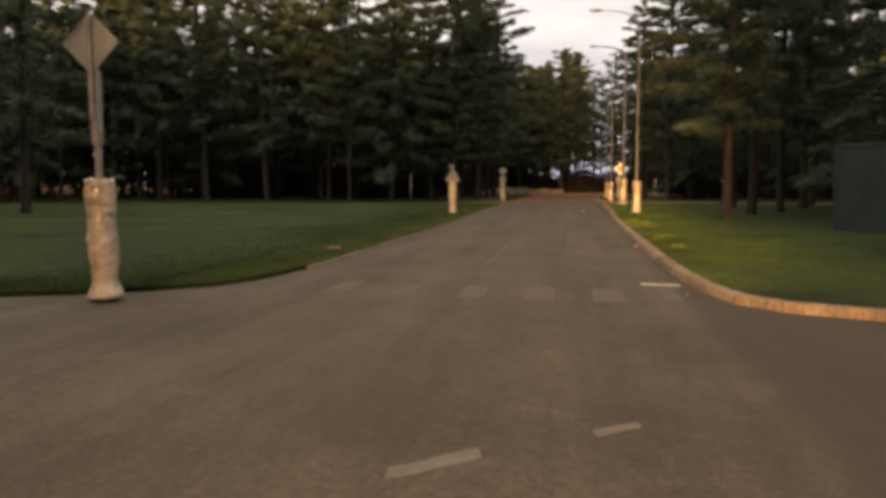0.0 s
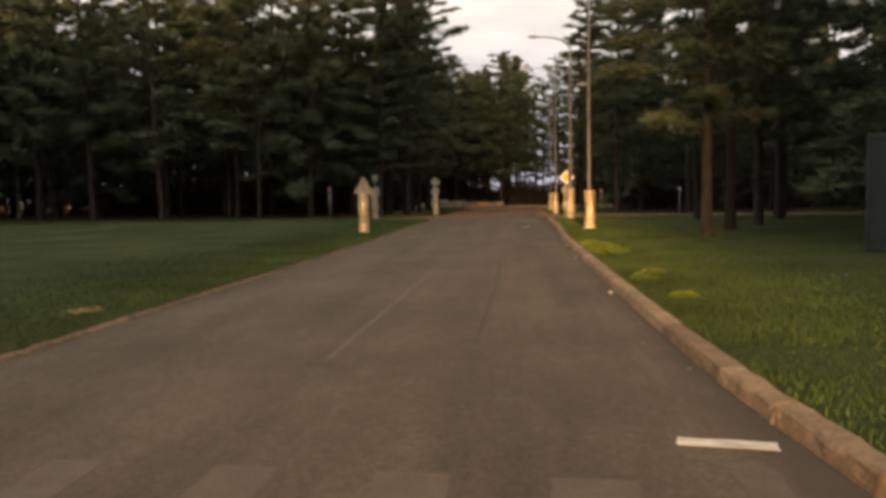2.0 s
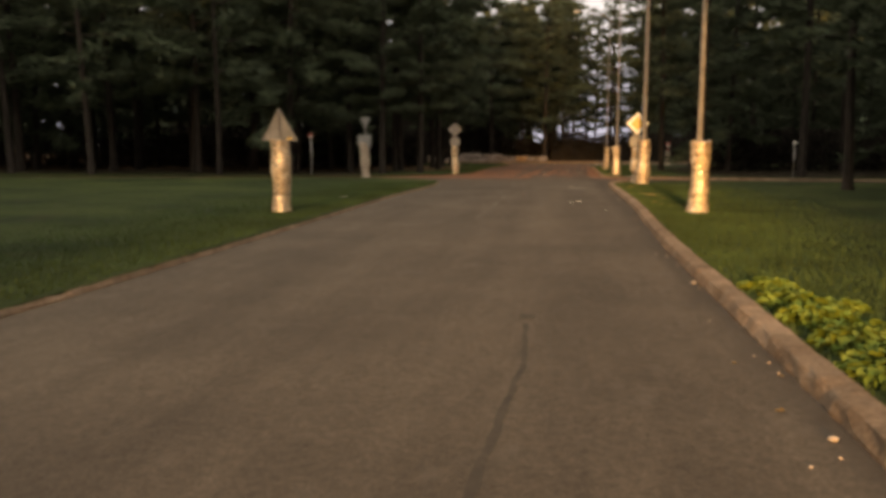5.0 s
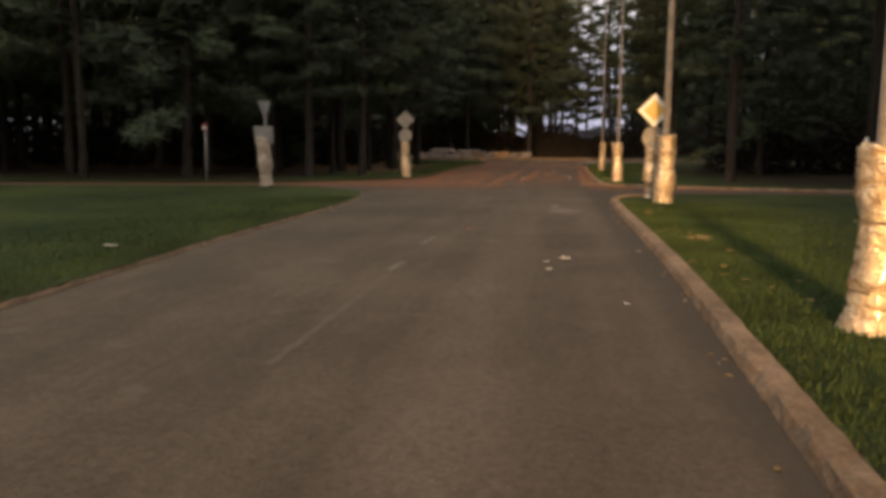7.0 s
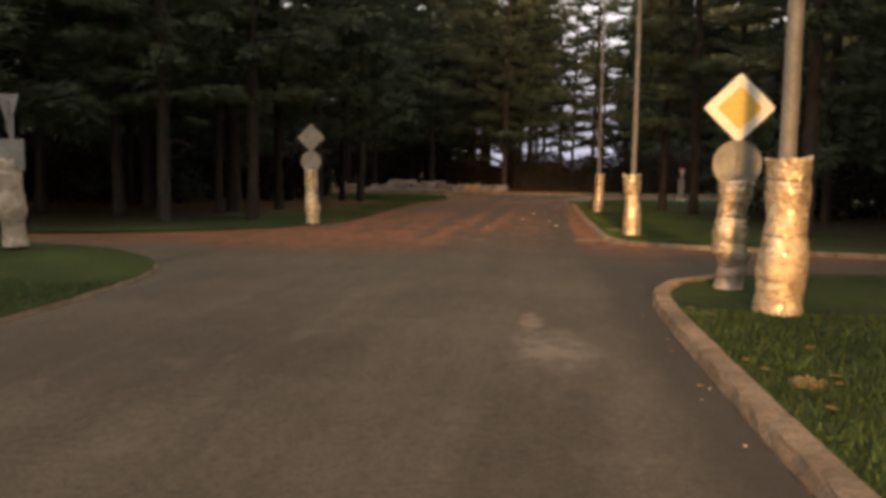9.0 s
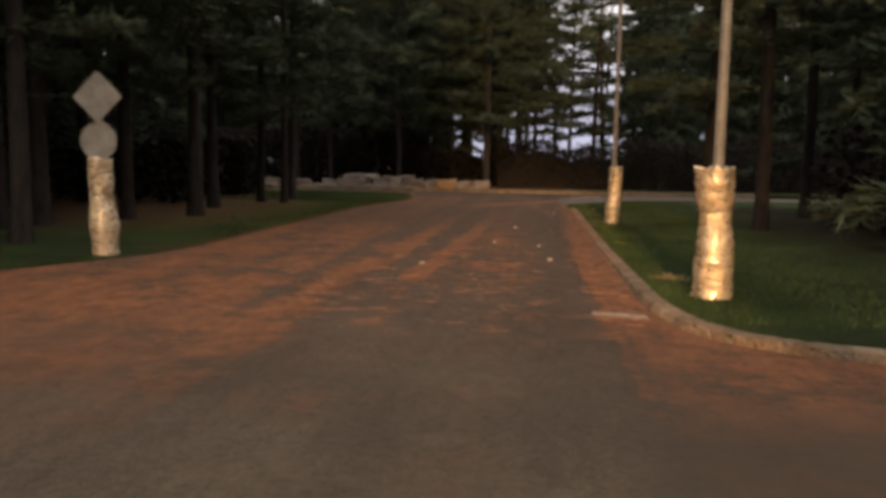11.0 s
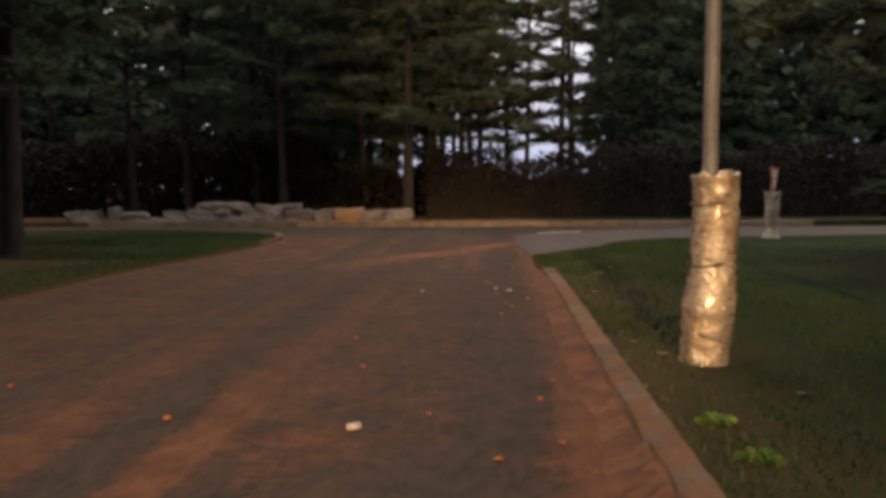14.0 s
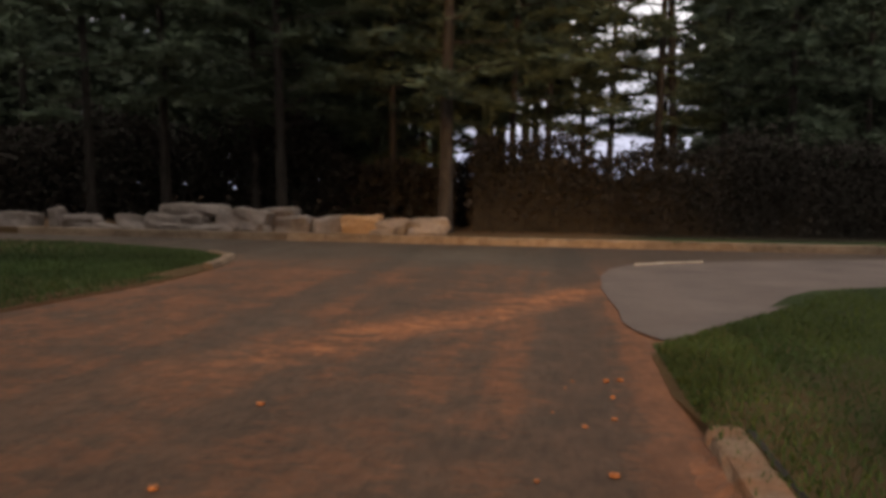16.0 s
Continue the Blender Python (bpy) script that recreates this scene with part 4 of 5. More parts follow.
# ---------------------------------------------------------------- trees
def tree_parts(seed, height, bare, spread, tufts, dense=1.0, shape="pine", spray=1.0):
    """Verts and faces of a conifer: trunk, branches, crown of needle sprays."""
    rng = np.random.default_rng(seed)
    lean = rng.uniform(-0.25, 0.25, 2)
    r0 = 0.0082 * height * rng.uniform(0.85, 1.15)

    def axis(z):
        t = z / height
        return np.array([lean[0] * t * 1.5 + 0.12 * math.sin(3 * t + seed), lean[1] * t * 1.5 + 0.12 * math.cos(2.3 * t + seed), z])

    tv, tf = [], []
    levels = [-0.1, 0.25, 0.8, 2, 4, 6, height * 0.45, height * 0.6, height * 0.75, height * 0.88, height]
    levels = sorted(levels)
    for z in levels:
        t = max(0.0, z) / height
        r = r0 * (1 - t) ** 0.8 + 0.012 + (0.35 * r0 if z < 0 else 0.14 * r0 if z < 0.5 else 0)
        c = axis(z)
        for k in range(9):
            a = 2 * math.pi * k / 9
            rr = r * (1 + 0.09 * math.sin(3 * a + seed + z))
            tv.append((c[0] + rr * math.cos(a), c[1] + rr * math.sin(a), z))
    for i in range(len(levels) - 1):
        for k in range(9):
            tf.append((i * 9 + k, i * 9 + (k + 1) % 9, i * 9 + 9 + (k + 1) % 9, i * 9 + 9 + k))
    bv, bf, cv, cf = [], [], [], []
    n_limbs = int(34 * dense)
    ends = []
    for i in range(n_limbs):
        u = (i + rng.random()) / n_limbs
        z = height * (bare + (0.985 - bare) * u)
        if shape == "spruce":
            length = spread * (1 - u) ** 0.75 * rng.uniform(0.75, 1.1) + 0.35
            rise = -0.18
        else:
            length = spread * (math.sin(math.pi * min(1, 0.30 + 0.70 * u)) ** 0.7) * rng.uniform(0.6, 1.15) + 0.3
            rise = 0.10 + 0.35 * u
        a = i * 2.399 + rng.uniform(-0.4, 0.4)
        d = np.array([math.cos(a), math.sin(a), rise + rng.uniform(-0.1, 0.1)])
        p0 = axis(z)
        pts = [p0 + d * length * s + np.array([0, 0, -0.10 * length * s * s]) for s in (0, 0.4, 0.75, 1.0)]
        b0 = len(bv)
        br = 0.012 + 0.013 * length
        for q, s in zip(pts, (1, 0.75, 0.5, 0.2)):
            side = np.array([-math.sin(a), math.cos(a), 0])
            up = np.array([0, 0, 1.0])
            for e in range(3):
                w = 2 * math.pi * e / 3
                bv.append(tuple(q + br * s * (math.cos(w) * side + math.sin(w) * up)))
        for j in range(3):
            for e in range(3):
                bf.append((b0 + j * 3 + e, b0 + j * 3 + (e + 1) % 3, b0 + j * 3 + 3 + (e + 1) % 3, b0 + j * 3 + 3 + e))
        ends.append((pts, length))
    # a few dead stubs on the bare trunk
    for i in range(7):
        z = height * bare * rng.uniform(0.35, 0.98)
        a = rng.uniform(0, 6.28)
        L = rng.uniform(0.3, 1.1)
        p0 = axis(z)
        d = np.array([math.cos(a), math.sin(a), rng.uniform(-0.2, 0.25)])
        side = np.array([-math.sin(a), math.cos(a), 0])
        b0 = len(bv)
        for q, s in ((p0, 0.02), (p0 + d * L, 0.006)):
            for e in range(3):
                w = 2 * math.pi * e / 3
                bv.append(tuple(q + s * (math.cos(w) * side + math.sin(w) * np.array([0, 0, 1.0]))))
        for e in range(3):
            bf.append((b0 + e, b0 + (e + 1) % 3, b0 + 3 + (e + 1) % 3, b0 + 3 + e))
    # needle sprays: fans of narrow blades round points of the limbs
    weights = np.array([l for _, l in ends])
    weights = weights / weights.sum()
    pick = rng.choice(len(ends), tufts, p=weights)
    for i in pick:
        pts, length = ends[i]
        s = rng.random() ** 0.6 * 2.999
        j = int(s)
        c = pts[j] + (pts[j + 1] - pts[j]) * (s - j) + rng.normal(0, 0.16, 3) * np.array([1.0, 1.0, 0.55]) * (0.5 + 0.25 * length)
        out = pts[3] - pts[0]
        out = out / (np.linalg.norm(out) + 1e-6)
        size = rng.uniform(0.34, 0.70) * spray
        for b in range(7):
            d = out * 0.6 + rng.normal(0, 0.65, 3)
            d[2] *= 0.42
            d = d / (np.linalg.norm(d) + 1e-6)
            w = np.cross(d, rng.normal(0, 1, 3))
            w = w / (np.linalg.norm(w) + 1e-6)
            L, W = size * rng.uniform(0.8, 1.5), size * rng.uniform(0.05, 0.115)
            n = len(cv)
            cv += [tuple(c - w * W - d * L * 0.3), tuple(c + w * W), tuple(c + d * L)]
            cf.append((n, n + 1, n + 2))
    return (tv, tf), (bv, bf), (cv, cf)


def mesh_of(name, data, material, smooth=False):
    me = bpy.data.meshes.new(name)
    me.from_pydata([tuple(float(c) for c in v) for v in data[0]], [], data[1])
    me.materials.append(material)
    if smooth:
        me.polygons.foreach_set("use_smooth", [True] * len(me.polygons))
    me.update()
    return me


TREE_KINDS = []
for seed, h, bare, spread, tufts, shape, *fine in ((1, 18.5, 0.22, 3.2, 1500, "pine"), (2, 19.5, 0.27, 3.4, 1500, "pine"), (3, 17.5, 0.12, 3.2, 1950, "spruce", 0.78),
                                            (4, 20.0, 0.17, 3.6, 1600, "pine"), (5, 18.0, 0.20, 2.7, 620, "pine"), (6, 16.5, 0.09, 3.0, 1850, "spruce", 0.78),
                                            (7, 18.5, 0.24, 3.1, 3000, "pine", 0.62), (8, 19.0, 0.20, 3.3, 3100, "pine", 0.62),
                                            (9, 17.5, 0.16, 2.3, 4600, "pine", 0.48), (10, 18.5, 0.18, 2.4, 4800, "pine", 0.48)):
    T, B, C = tree_parts(seed, h, bare, spread, tufts, 1.5 if fine else 1.0, shape, *fine)
    TREE_KINDS.append((mesh_of("trunk", T, M_BARK, True), mesh_of("branches", B, M_BARK), mesh_of("crown", C, M_NEEDLES), shape))

T_LABEL = {"pine": "tall dark pine with bare lower trunk and ragged crown", "spruce": "tall dark spruce with branches down to the grass"}


def tree(x, y, kind, scale=1.0, turn=0.0, label="", girth=1.0):
    trunk, branches, crown, shape = TREE_KINDS[kind]
    e = new(f"{shape}_tree")
    e.matrix_basis = pose(x, y, ground_height(x, y) - 0.02, 0, 0, turn) @ Matrix.Diagonal((scale * girth, scale * girth, scale, 1))
    tagged(e, label or T_LABEL[shape], "tree", "roadside conifers")
    for name, me in (("trunk", trunk), ("branchwork", branches), ("crown", crown)):
        ob = new(name, me)
        ob.parent = e
        if name != "trunk":
            ob["kind"] = "stuff"
    return e


PLACED = []


def grove(seed, count, inside, gap, kinds, lo=0.9, hi=1.12):
    rng = random.Random(seed)
    made = tries = 0
    while made < count and tries < 6000:
        tries += 1
        x, y = inside(rng)
        if any((x - a) ** 2 + (y - b) ** 2 < gap * gap for a, b in PLACED):
            continue
        PLACED.append((x, y))
        tree(x, y, rng.choice(kinds), rng.uniform(lo, hi), rng.uniform(0, 360))
        made += 1


def single(x, y, kind, scale=1.0, turn=0.0, label="", girth=1.0):
    PLACED.append((x, y))
    tree(x, y, kind, scale, turn, label, girth)


# trees that stand apart, by their measured feet
single(-24.0, 28.9, 3, 1.0, 20)
single(-15.6, 53.6, 0, 1.0, 60)
single(-21.9, 52.6, 4, 1.05, 140)
single(-27.5, 54.0, 1, 1.0, 10)
single(7.2, 26.6, 8, 1.05, 200)
single(8.9, 31.3, 9, 1.05, 80)
single(11.0, 34.6, 8, 1.1, 310)
single(13.5, 40.0, 3, 1.0, 15)
single(10.5, 42.8, 4, 0.95, 75)
single(12.5, 25.0, 2, 1.0, 75)
single(-7.6, 70.6, 8, 1.1, 30)
single(-6.6, 66.9, 9, 1.1, 130)
single(-7.3, 65.2, 8, 1.0, 250)
single(-8.0, 57.6, 9, 1.0, 10)
single(-6.5, 59.6, 8, 1.05, 90)
single(-7.45, 74.5, 8, 0.9, 120)
single(-6.5, 74.2, 4, 0.85, 250)
single(-6.85, 77.0, 7, 1.1, 200, "", 1.15)
single(6.75, 68.4, 8, 0.95, 100)
single(7.4, 65.8, 9, 0.95, 160)
single(8.3, 57.0, 9, 1.0, 45)
single(-0.15, 91.3, 7, 0.92, 280, "large pine at the end of a boulder row", 1.4)
single(-5.3, 92.2, 7, 0.9, 70, "", 1.2)
single(-11.4, 92.2, 4, 0.9, 200)
single(4.7, 98.2, 4, 0.85, 260)
single(-9.8, 93.8, 1, 0.9, 40)
single(6.25, 96.0, 4, 0.95, 20)
single(6.75, 96.6, 4, 1.0, 130)
single(2.7, 98.5, 4, 0.95, 33)
single(1.5, 95.6, 7, 0.8, 200)
single(4.2, 104.0, 4, 0.9, 90)
single(9.0, 99.6, 3, 0.85, 10)
single(10.4, 96.2, 2, 0.9, 10)
single(-2.5, 95.2, 7, 0.85, 50)
single(-7.2, 95.0, 3, 0.85, 150)
single(7.6, 106.0, 4, 0.8, 290)

# woods on the left, beyond the clearing and along the road
grove(5, 27, lambda r: (r.uniform(-34, -8.2), r.uniform(58.5, 80)), 2.6, (0, 1, 2, 3, 5, 8, 9))
grove(6, 16, lambda r: (r.uniform(-48, -10), r.uniform(55, 66)), 2.8, (0, 1, 2, 3), 1.0, 1.25)
grove(7, 10, lambda r: (r.uniform(-44, -28), r.uniform(2, 19)), 4.0, (1, 2, 3, 5))
grove(8, 6, lambda r: (r.uniform(-50, -36), r.uniform(28, 52)), 4.0, (1, 2, 3, 5))
# woods on the right
grove(9, 14, lambda r: (r.uniform(9.5, 26), r.uniform(54.5, 78)), 3.2, (0, 1, 2, 3, 5))
grove(10, 14, lambda r: (r.uniform(14, 32), r.uniform(24, 46)), 3.6, (1, 2, 3, 5))
grove(11, 5, lambda r: (r.uniform(16, 28), r.uniform(8, 22)), 4.0, (2, 3, 5))
# behind the crossing road
grove(12, 16, lambda r: (r.uniform(-34, -18) if r.random() < 0.55 else r.uniform(-9.0, 1.5), r.uniform(93, 105)), 2.6, (0, 1, 3, 5), 0.85, 1.0)
grove(13, 13, lambda r: (r.uniform(9.5, 32), r.uniform(97, 110)), 3.0, (0, 1, 3, 5), 0.85, 1.0)
# unseen trees behind the start, added for closure and to shade the sides
grove(14, 3, lambda r: (r.uniform(-58, -40), r.uniform(-30, 0)), 4.2, (0, 1, 3))
grove(15, 7, lambda r: (r.uniform(8.8, 30), r.uniform(-40, -12)), 4.2, (0, 1, 3))
single(-8.4, 63.0, 3, 1.12, 140, "", 1.1)


def woods(name, seed, count, place, height, material, label, low=None, girth=1.0):
    """Far trees too many to count: ragged upright heaps of needle sprays."""
    rng = np.random.default_rng(seed)
    V, F = [], []
    for _ in range(count):
        x, y = place(rng)
        h = height * rng.uniform(0.75, 1.15)
        base = (rng.uniform(0.03, 0.2) if low is None else rng.uniform(low, low + 0.06)) * h
        n = 260
        t = rng.random(n) ** 0.9
        z = base + (h - base) * t
        rad = (1 - t) ** 0.7 * rng.uniform(2.2, 3.4) * girth * rng.random(n) ** 0.5
        ang = rng.uniform(0, 2 * math.pi, n)
        c = np.stack([x + rad * np.cos(ang), y + rad * np.sin(ang), z], 1)
        d = rng.normal(0, 1, (n, 3))
        d[:, 2] *= 0.45
        d /= np.linalg.norm(d, axis=1)[:, None]
        w = np.cross(d, rng.normal(0, 1, (n, 3)))
        w /= np.linalg.norm(w, axis=1)[:, None] + 1e-6
        L = rng.uniform(0.6, 1.5, n)[:, None]
        W = rng.uniform(0.2, 0.5, n)[:, None]
        b = len(V)
        q = np.stack([c - d * L * 0.5, c + w * W, c + d * L * 0.6, c - w * W], 1).reshape(-1, 3)
        V += q.tolist()
        F += [(b + 4 * k, b + 4 * k + 1, b + 4 * k + 2, b + 4 * k + 3) for k in range(n)]
        # stem
        b = len(V)
        for zz, r in ((0.0, 0.2), (h * 0.9, 0.04)):
            for k in range(4):
                V.append([x + r * math.cos(k * 1.571), y + r * math.sin(k * 1.571), zz])
        F += [(b + k, b + (k + 1) % 4, b + 4 + (k + 1) % 4, b + 4 + k) for k in range(4)]
    return tagged(raw(name, V, F, material), label, "woods", kind="stuff")


woods("far_woods", 1, 130, lambda r: (r.uniform(-90, -34), r.uniform(76, 84)) if r.random() < 0.4 else (r.uniform(-95, -36), r.uniform(56, 80)), 19, M_NEEDLES_FAR, "dense dark conifer woods beyond the clearing")
woods("far_woods", 2, 110, lambda r: (r.uniform(27, 70), r.uniform(20, 100)), 19, M_NEEDLES_FAR, "dense dark conifer woods beside the road")
woods("far_woods", 3, 60, lambda r: (r.uniform(-60, -52), r.uniform(-30, 60)), 19, M_NEEDLES_FAR, "dense dark conifer woods beyond the clearing")
woods("far_woods", 4, 84, lambda r: (r.uniform(-60, -20.5) if r.random() < 0.72 else r.uniform(-17.0, -4.5), r.uniform(104, 122)), 18, M_NEEDLES_FAR, "dark conifer woods behind the crossing road")
woods("far_woods", 5, 90, lambda r: (r.uniform(11, 60), r.uniform(104, 124)), 18, M_NEEDLES_FAR, "dark conifer woods behind the crossing road")
woods("far_woods", 8, 16, lambda r: (r.uniform(-5, 2.2), r.uniform(99, 106)), 17, M_NEEDLES_FAR, "dark high pine crowns behind the crossing road", 0.31, 1.1)
# unseen woods added on both sides behind the start shade all but the lane
woods("far_woods", 6, 190, lambda r: (r.uniform(-66, -6.3), r.uniform(-40, -14)), 25, M_NEEDLES_FAR, "unseen conifer woods behind, added to block the low light")
woods("far_woods", 7, 150, lambda r: (r.uniform(7.0, 56), r.uniform(-40, -14)), 25, M_NEEDLES_FAR, "unseen conifer woods behind, added to block the low light")
# unseen overhanging crowns, added to keep the sun lamp off the far trees
woods("far_woods", 9, 54, lambda r: (r.choice((-1, 1)) * r.uniform(3.6, 9.0), r.uniform(-60, -46)), 41, M_NEEDLES_FAR, "unseen tall pine crowns, added to block light over the road behind", 0.40, 2.0)


def thicket(name, seed, n, place, size, material, label, category, flat=0.6):
    """Undergrowth: many small leaves."""
    rng = np.random.default_rng(seed)
    c = np.array([place(rng) for _ in range(n)])
    d = rng.normal(0, 1, (n, 3))
    d[:, 2] *= flat
    d /= np.linalg.norm(d, axis=1)[:, None]
    w = np.cross(d, rng.normal(0, 1, (n, 3)))
    w /= np.linalg.norm(w, axis=1)[:, None] + 1e-6
    L = rng.uniform(size * 0.6, size * 1.5, n)[:, None]
    W = L * rng.uniform(0.25, 0.5, n)[:, None]
    q = np.stack([c - d * L * 0.5, c + w * W, c + d * L * 0.5, c - w * W], 1).reshape(-1, 3)
    f = np.arange(4 * n).reshape(-1, 4)
    return tagged(raw(name, q.tolist(), f.tolist(), material), label, category, kind="stuff")


def hedge_place(r):
    x = r.uniform(0.5, 36)
    y = 91.6 + r.uniform(0, 3.0)
    top = 2.55 + 0.22 * math.sin(x * 0.9) + 0.18 * math.sin(x * 2.3 + 1) + 0.4 * r.random() ** 3
    return (x, y, 0.1 + top * r.random() ** 0.7)


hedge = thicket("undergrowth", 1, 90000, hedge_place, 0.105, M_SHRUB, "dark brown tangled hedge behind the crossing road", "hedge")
# a solid inner core, added so no sky shows through the hedge
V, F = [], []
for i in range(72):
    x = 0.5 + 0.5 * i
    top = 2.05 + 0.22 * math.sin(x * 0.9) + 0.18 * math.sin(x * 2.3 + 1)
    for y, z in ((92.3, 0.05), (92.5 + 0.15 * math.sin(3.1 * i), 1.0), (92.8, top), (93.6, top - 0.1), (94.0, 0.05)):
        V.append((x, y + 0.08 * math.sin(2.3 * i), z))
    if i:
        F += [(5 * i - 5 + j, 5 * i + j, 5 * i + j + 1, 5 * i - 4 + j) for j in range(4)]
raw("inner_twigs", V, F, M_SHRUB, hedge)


def shrub_place(r):
    x = r.uniform(-40, 1)
    top = (2.5 if x > -5.5 else 3.6) + 0.5 * math.sin(x * 0.8) + 0.3 * math.sin(x * 2.1)
    return (x, r.uniform(94.5, 98.5), 0.1 + top * r.random())


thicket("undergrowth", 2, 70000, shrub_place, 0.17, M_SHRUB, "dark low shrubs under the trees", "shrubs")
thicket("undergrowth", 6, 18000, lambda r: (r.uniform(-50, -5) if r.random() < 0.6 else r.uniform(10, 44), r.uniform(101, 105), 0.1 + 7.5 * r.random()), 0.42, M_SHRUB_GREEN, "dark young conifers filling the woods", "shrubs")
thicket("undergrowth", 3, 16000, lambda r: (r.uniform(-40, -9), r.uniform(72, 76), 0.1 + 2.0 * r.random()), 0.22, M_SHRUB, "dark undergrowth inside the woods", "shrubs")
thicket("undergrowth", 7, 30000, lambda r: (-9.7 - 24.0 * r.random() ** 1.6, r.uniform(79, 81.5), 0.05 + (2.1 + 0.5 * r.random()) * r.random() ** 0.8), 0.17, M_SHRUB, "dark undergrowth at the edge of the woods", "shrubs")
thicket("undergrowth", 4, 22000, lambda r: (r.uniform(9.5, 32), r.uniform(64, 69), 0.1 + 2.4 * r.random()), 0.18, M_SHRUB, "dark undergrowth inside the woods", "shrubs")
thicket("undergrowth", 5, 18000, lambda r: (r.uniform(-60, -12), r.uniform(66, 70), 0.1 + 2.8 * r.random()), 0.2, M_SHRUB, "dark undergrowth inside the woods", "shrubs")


# ---------------------------------------------------------------- grass
def blades(name, seed, n, place, tall, label):
    rng = np.random.default_rng(seed)
    c = np.array([place(rng) for _ in range(n)])
    z = np.array([max(0.062 if y > 70.0 else 0.035, ground_height(x, y)) if x > 0 else ground_height(x, y) for x, y in c])
    a = rng.uniform(0, 2 * math.pi, n)
    h = rng.uniform(tall * 0.5, tall * 1.4, n)
    w = rng.uniform(0.005, 0.012, n)
    lean = rng.normal(0, 0.45, (n, 2)) * h[:, None]
    u = np.stack([np.cos(a), np.sin(a)], 1) * w[:, None]
    v0 = np.column_stack([c - u, z - 0.01])
    v1 = np.column_stack([c + u, z - 0.01])
    v2 = np.column_stack([c + lean, z + h])
    q = np.stack([v0, v1, v2], 1).reshape(-1, 3)
    return tagged(raw(name, q.tolist(), np.arange(3 * n).reshape(-1, 3).tolist(), M_GRASS), label, "grass", kind="stuff")


def near_edge(key, y0, y1, side, reach):
    pts = [p for p in EDGES[key] if y0 <= p.y <= y1]

    def place(r):
        k = r.integers(0, len(pts) - 1)
        q = pts[k].lerp(pts[k + 1], r.random())
        d = 0.165 + abs(r.normal(0, reach)) if side > 0 else 0.06 + abs(r.normal(0, reach))
        return (q.x + side * d, q.y)
    return place


blades("grass", 1, 90000, near_edge("rs", 6.0, 46.5, 1, 1.7), 0.045, "short mown grass along the kerb")
verge = near_edge("ri", 54.5, 75, 1, 1.4)


def worn_verge(r):
    """The verge behind the clay-stained kerb is trodden bare in spots."""
    x, y = verge(r)
    if y > 65.5 and x < 5.4 and math.sin(1.7 * y) + math.sin(2.9 * x + y) > -0.4 and r.random() < 0.62:
        x += 1.6
    return (x, y)


blades("grass", 2, 28000, worn_verge, 0.04, "short grass round the lamp posts")
blades("grass", 3, 60000, near_edge("ls", 7.5, 47, -1, 1.8), 0.045, "short mown grass beside the road")
corner = [p for p in EDGES["ls"] if 4.4 < p.y < 9.0]


def corner_edge(r):
    k = r.integers(0, len(corner) - 1)
    q = corner[k].lerp(corner[k + 1], r.random())
    d = abs(r.normal(0, 0.9)) - 0.03
    return (q.x - d * 0.6, q.y + d * 0.8)


blades("grass", 8, 26000, corner_edge, 0.05, "rough grass creeping over the edge of the asphalt")
blades("grass", 4, 22000, near_edge("li", 60.0, 81, -1, 1.2), 0.05, "rough grass below the trees")


# ---------------------------------------------------------------- boulders
def boulder(x, y, w, h, d, z, seed, tan=False, label=""):
    rng = random.Random(seed)
    noise.seed_set(seed + 100)
    bm = bmesh.new()
    bmesh.ops.create_cube(bm, size=1.0)
    bmesh.ops.bevel(bm, geom=bm.edges[:], offset=0.16, segments=2, affect="EDGES", profile=0.6)
    bmesh.ops.subdivide_edges(bm, edges=bm.edges[:], cuts=1, use_grid_fill=True)
    off = Vector((rng.uniform(-9, 9), rng.uniform(-9, 9), rng.uniform(-9, 9)))
    for v in bm.verts:
        n = noise.noise_vector(v.co * 1.6 + off) * 0.19 + noise.noise_vector(v.co * 4.5 + off) * 0.06
        v.co += n
        v.co.x *= w
        v.co.y *= d
        v.co.z = (v.co.z + 0.5) * h
        v.co.x += 0.12 * w * rng.uniform(-0.2, 0.2)
    ob = part("boulder", bm, M_ROCK_TAN if tan else M_ROCK)
    ob.matrix_basis = pose(x, y, z - 0.02, rng.uniform(-6, 6), rng.uniform(-8, 8), rng.uniform(-22, 22))
    return tagged(ob, label or ("ochre-stained rough boulder in a low row" if tan else "pale grey rough boulder in a low row"), "boulder", "boulder row beside the road")


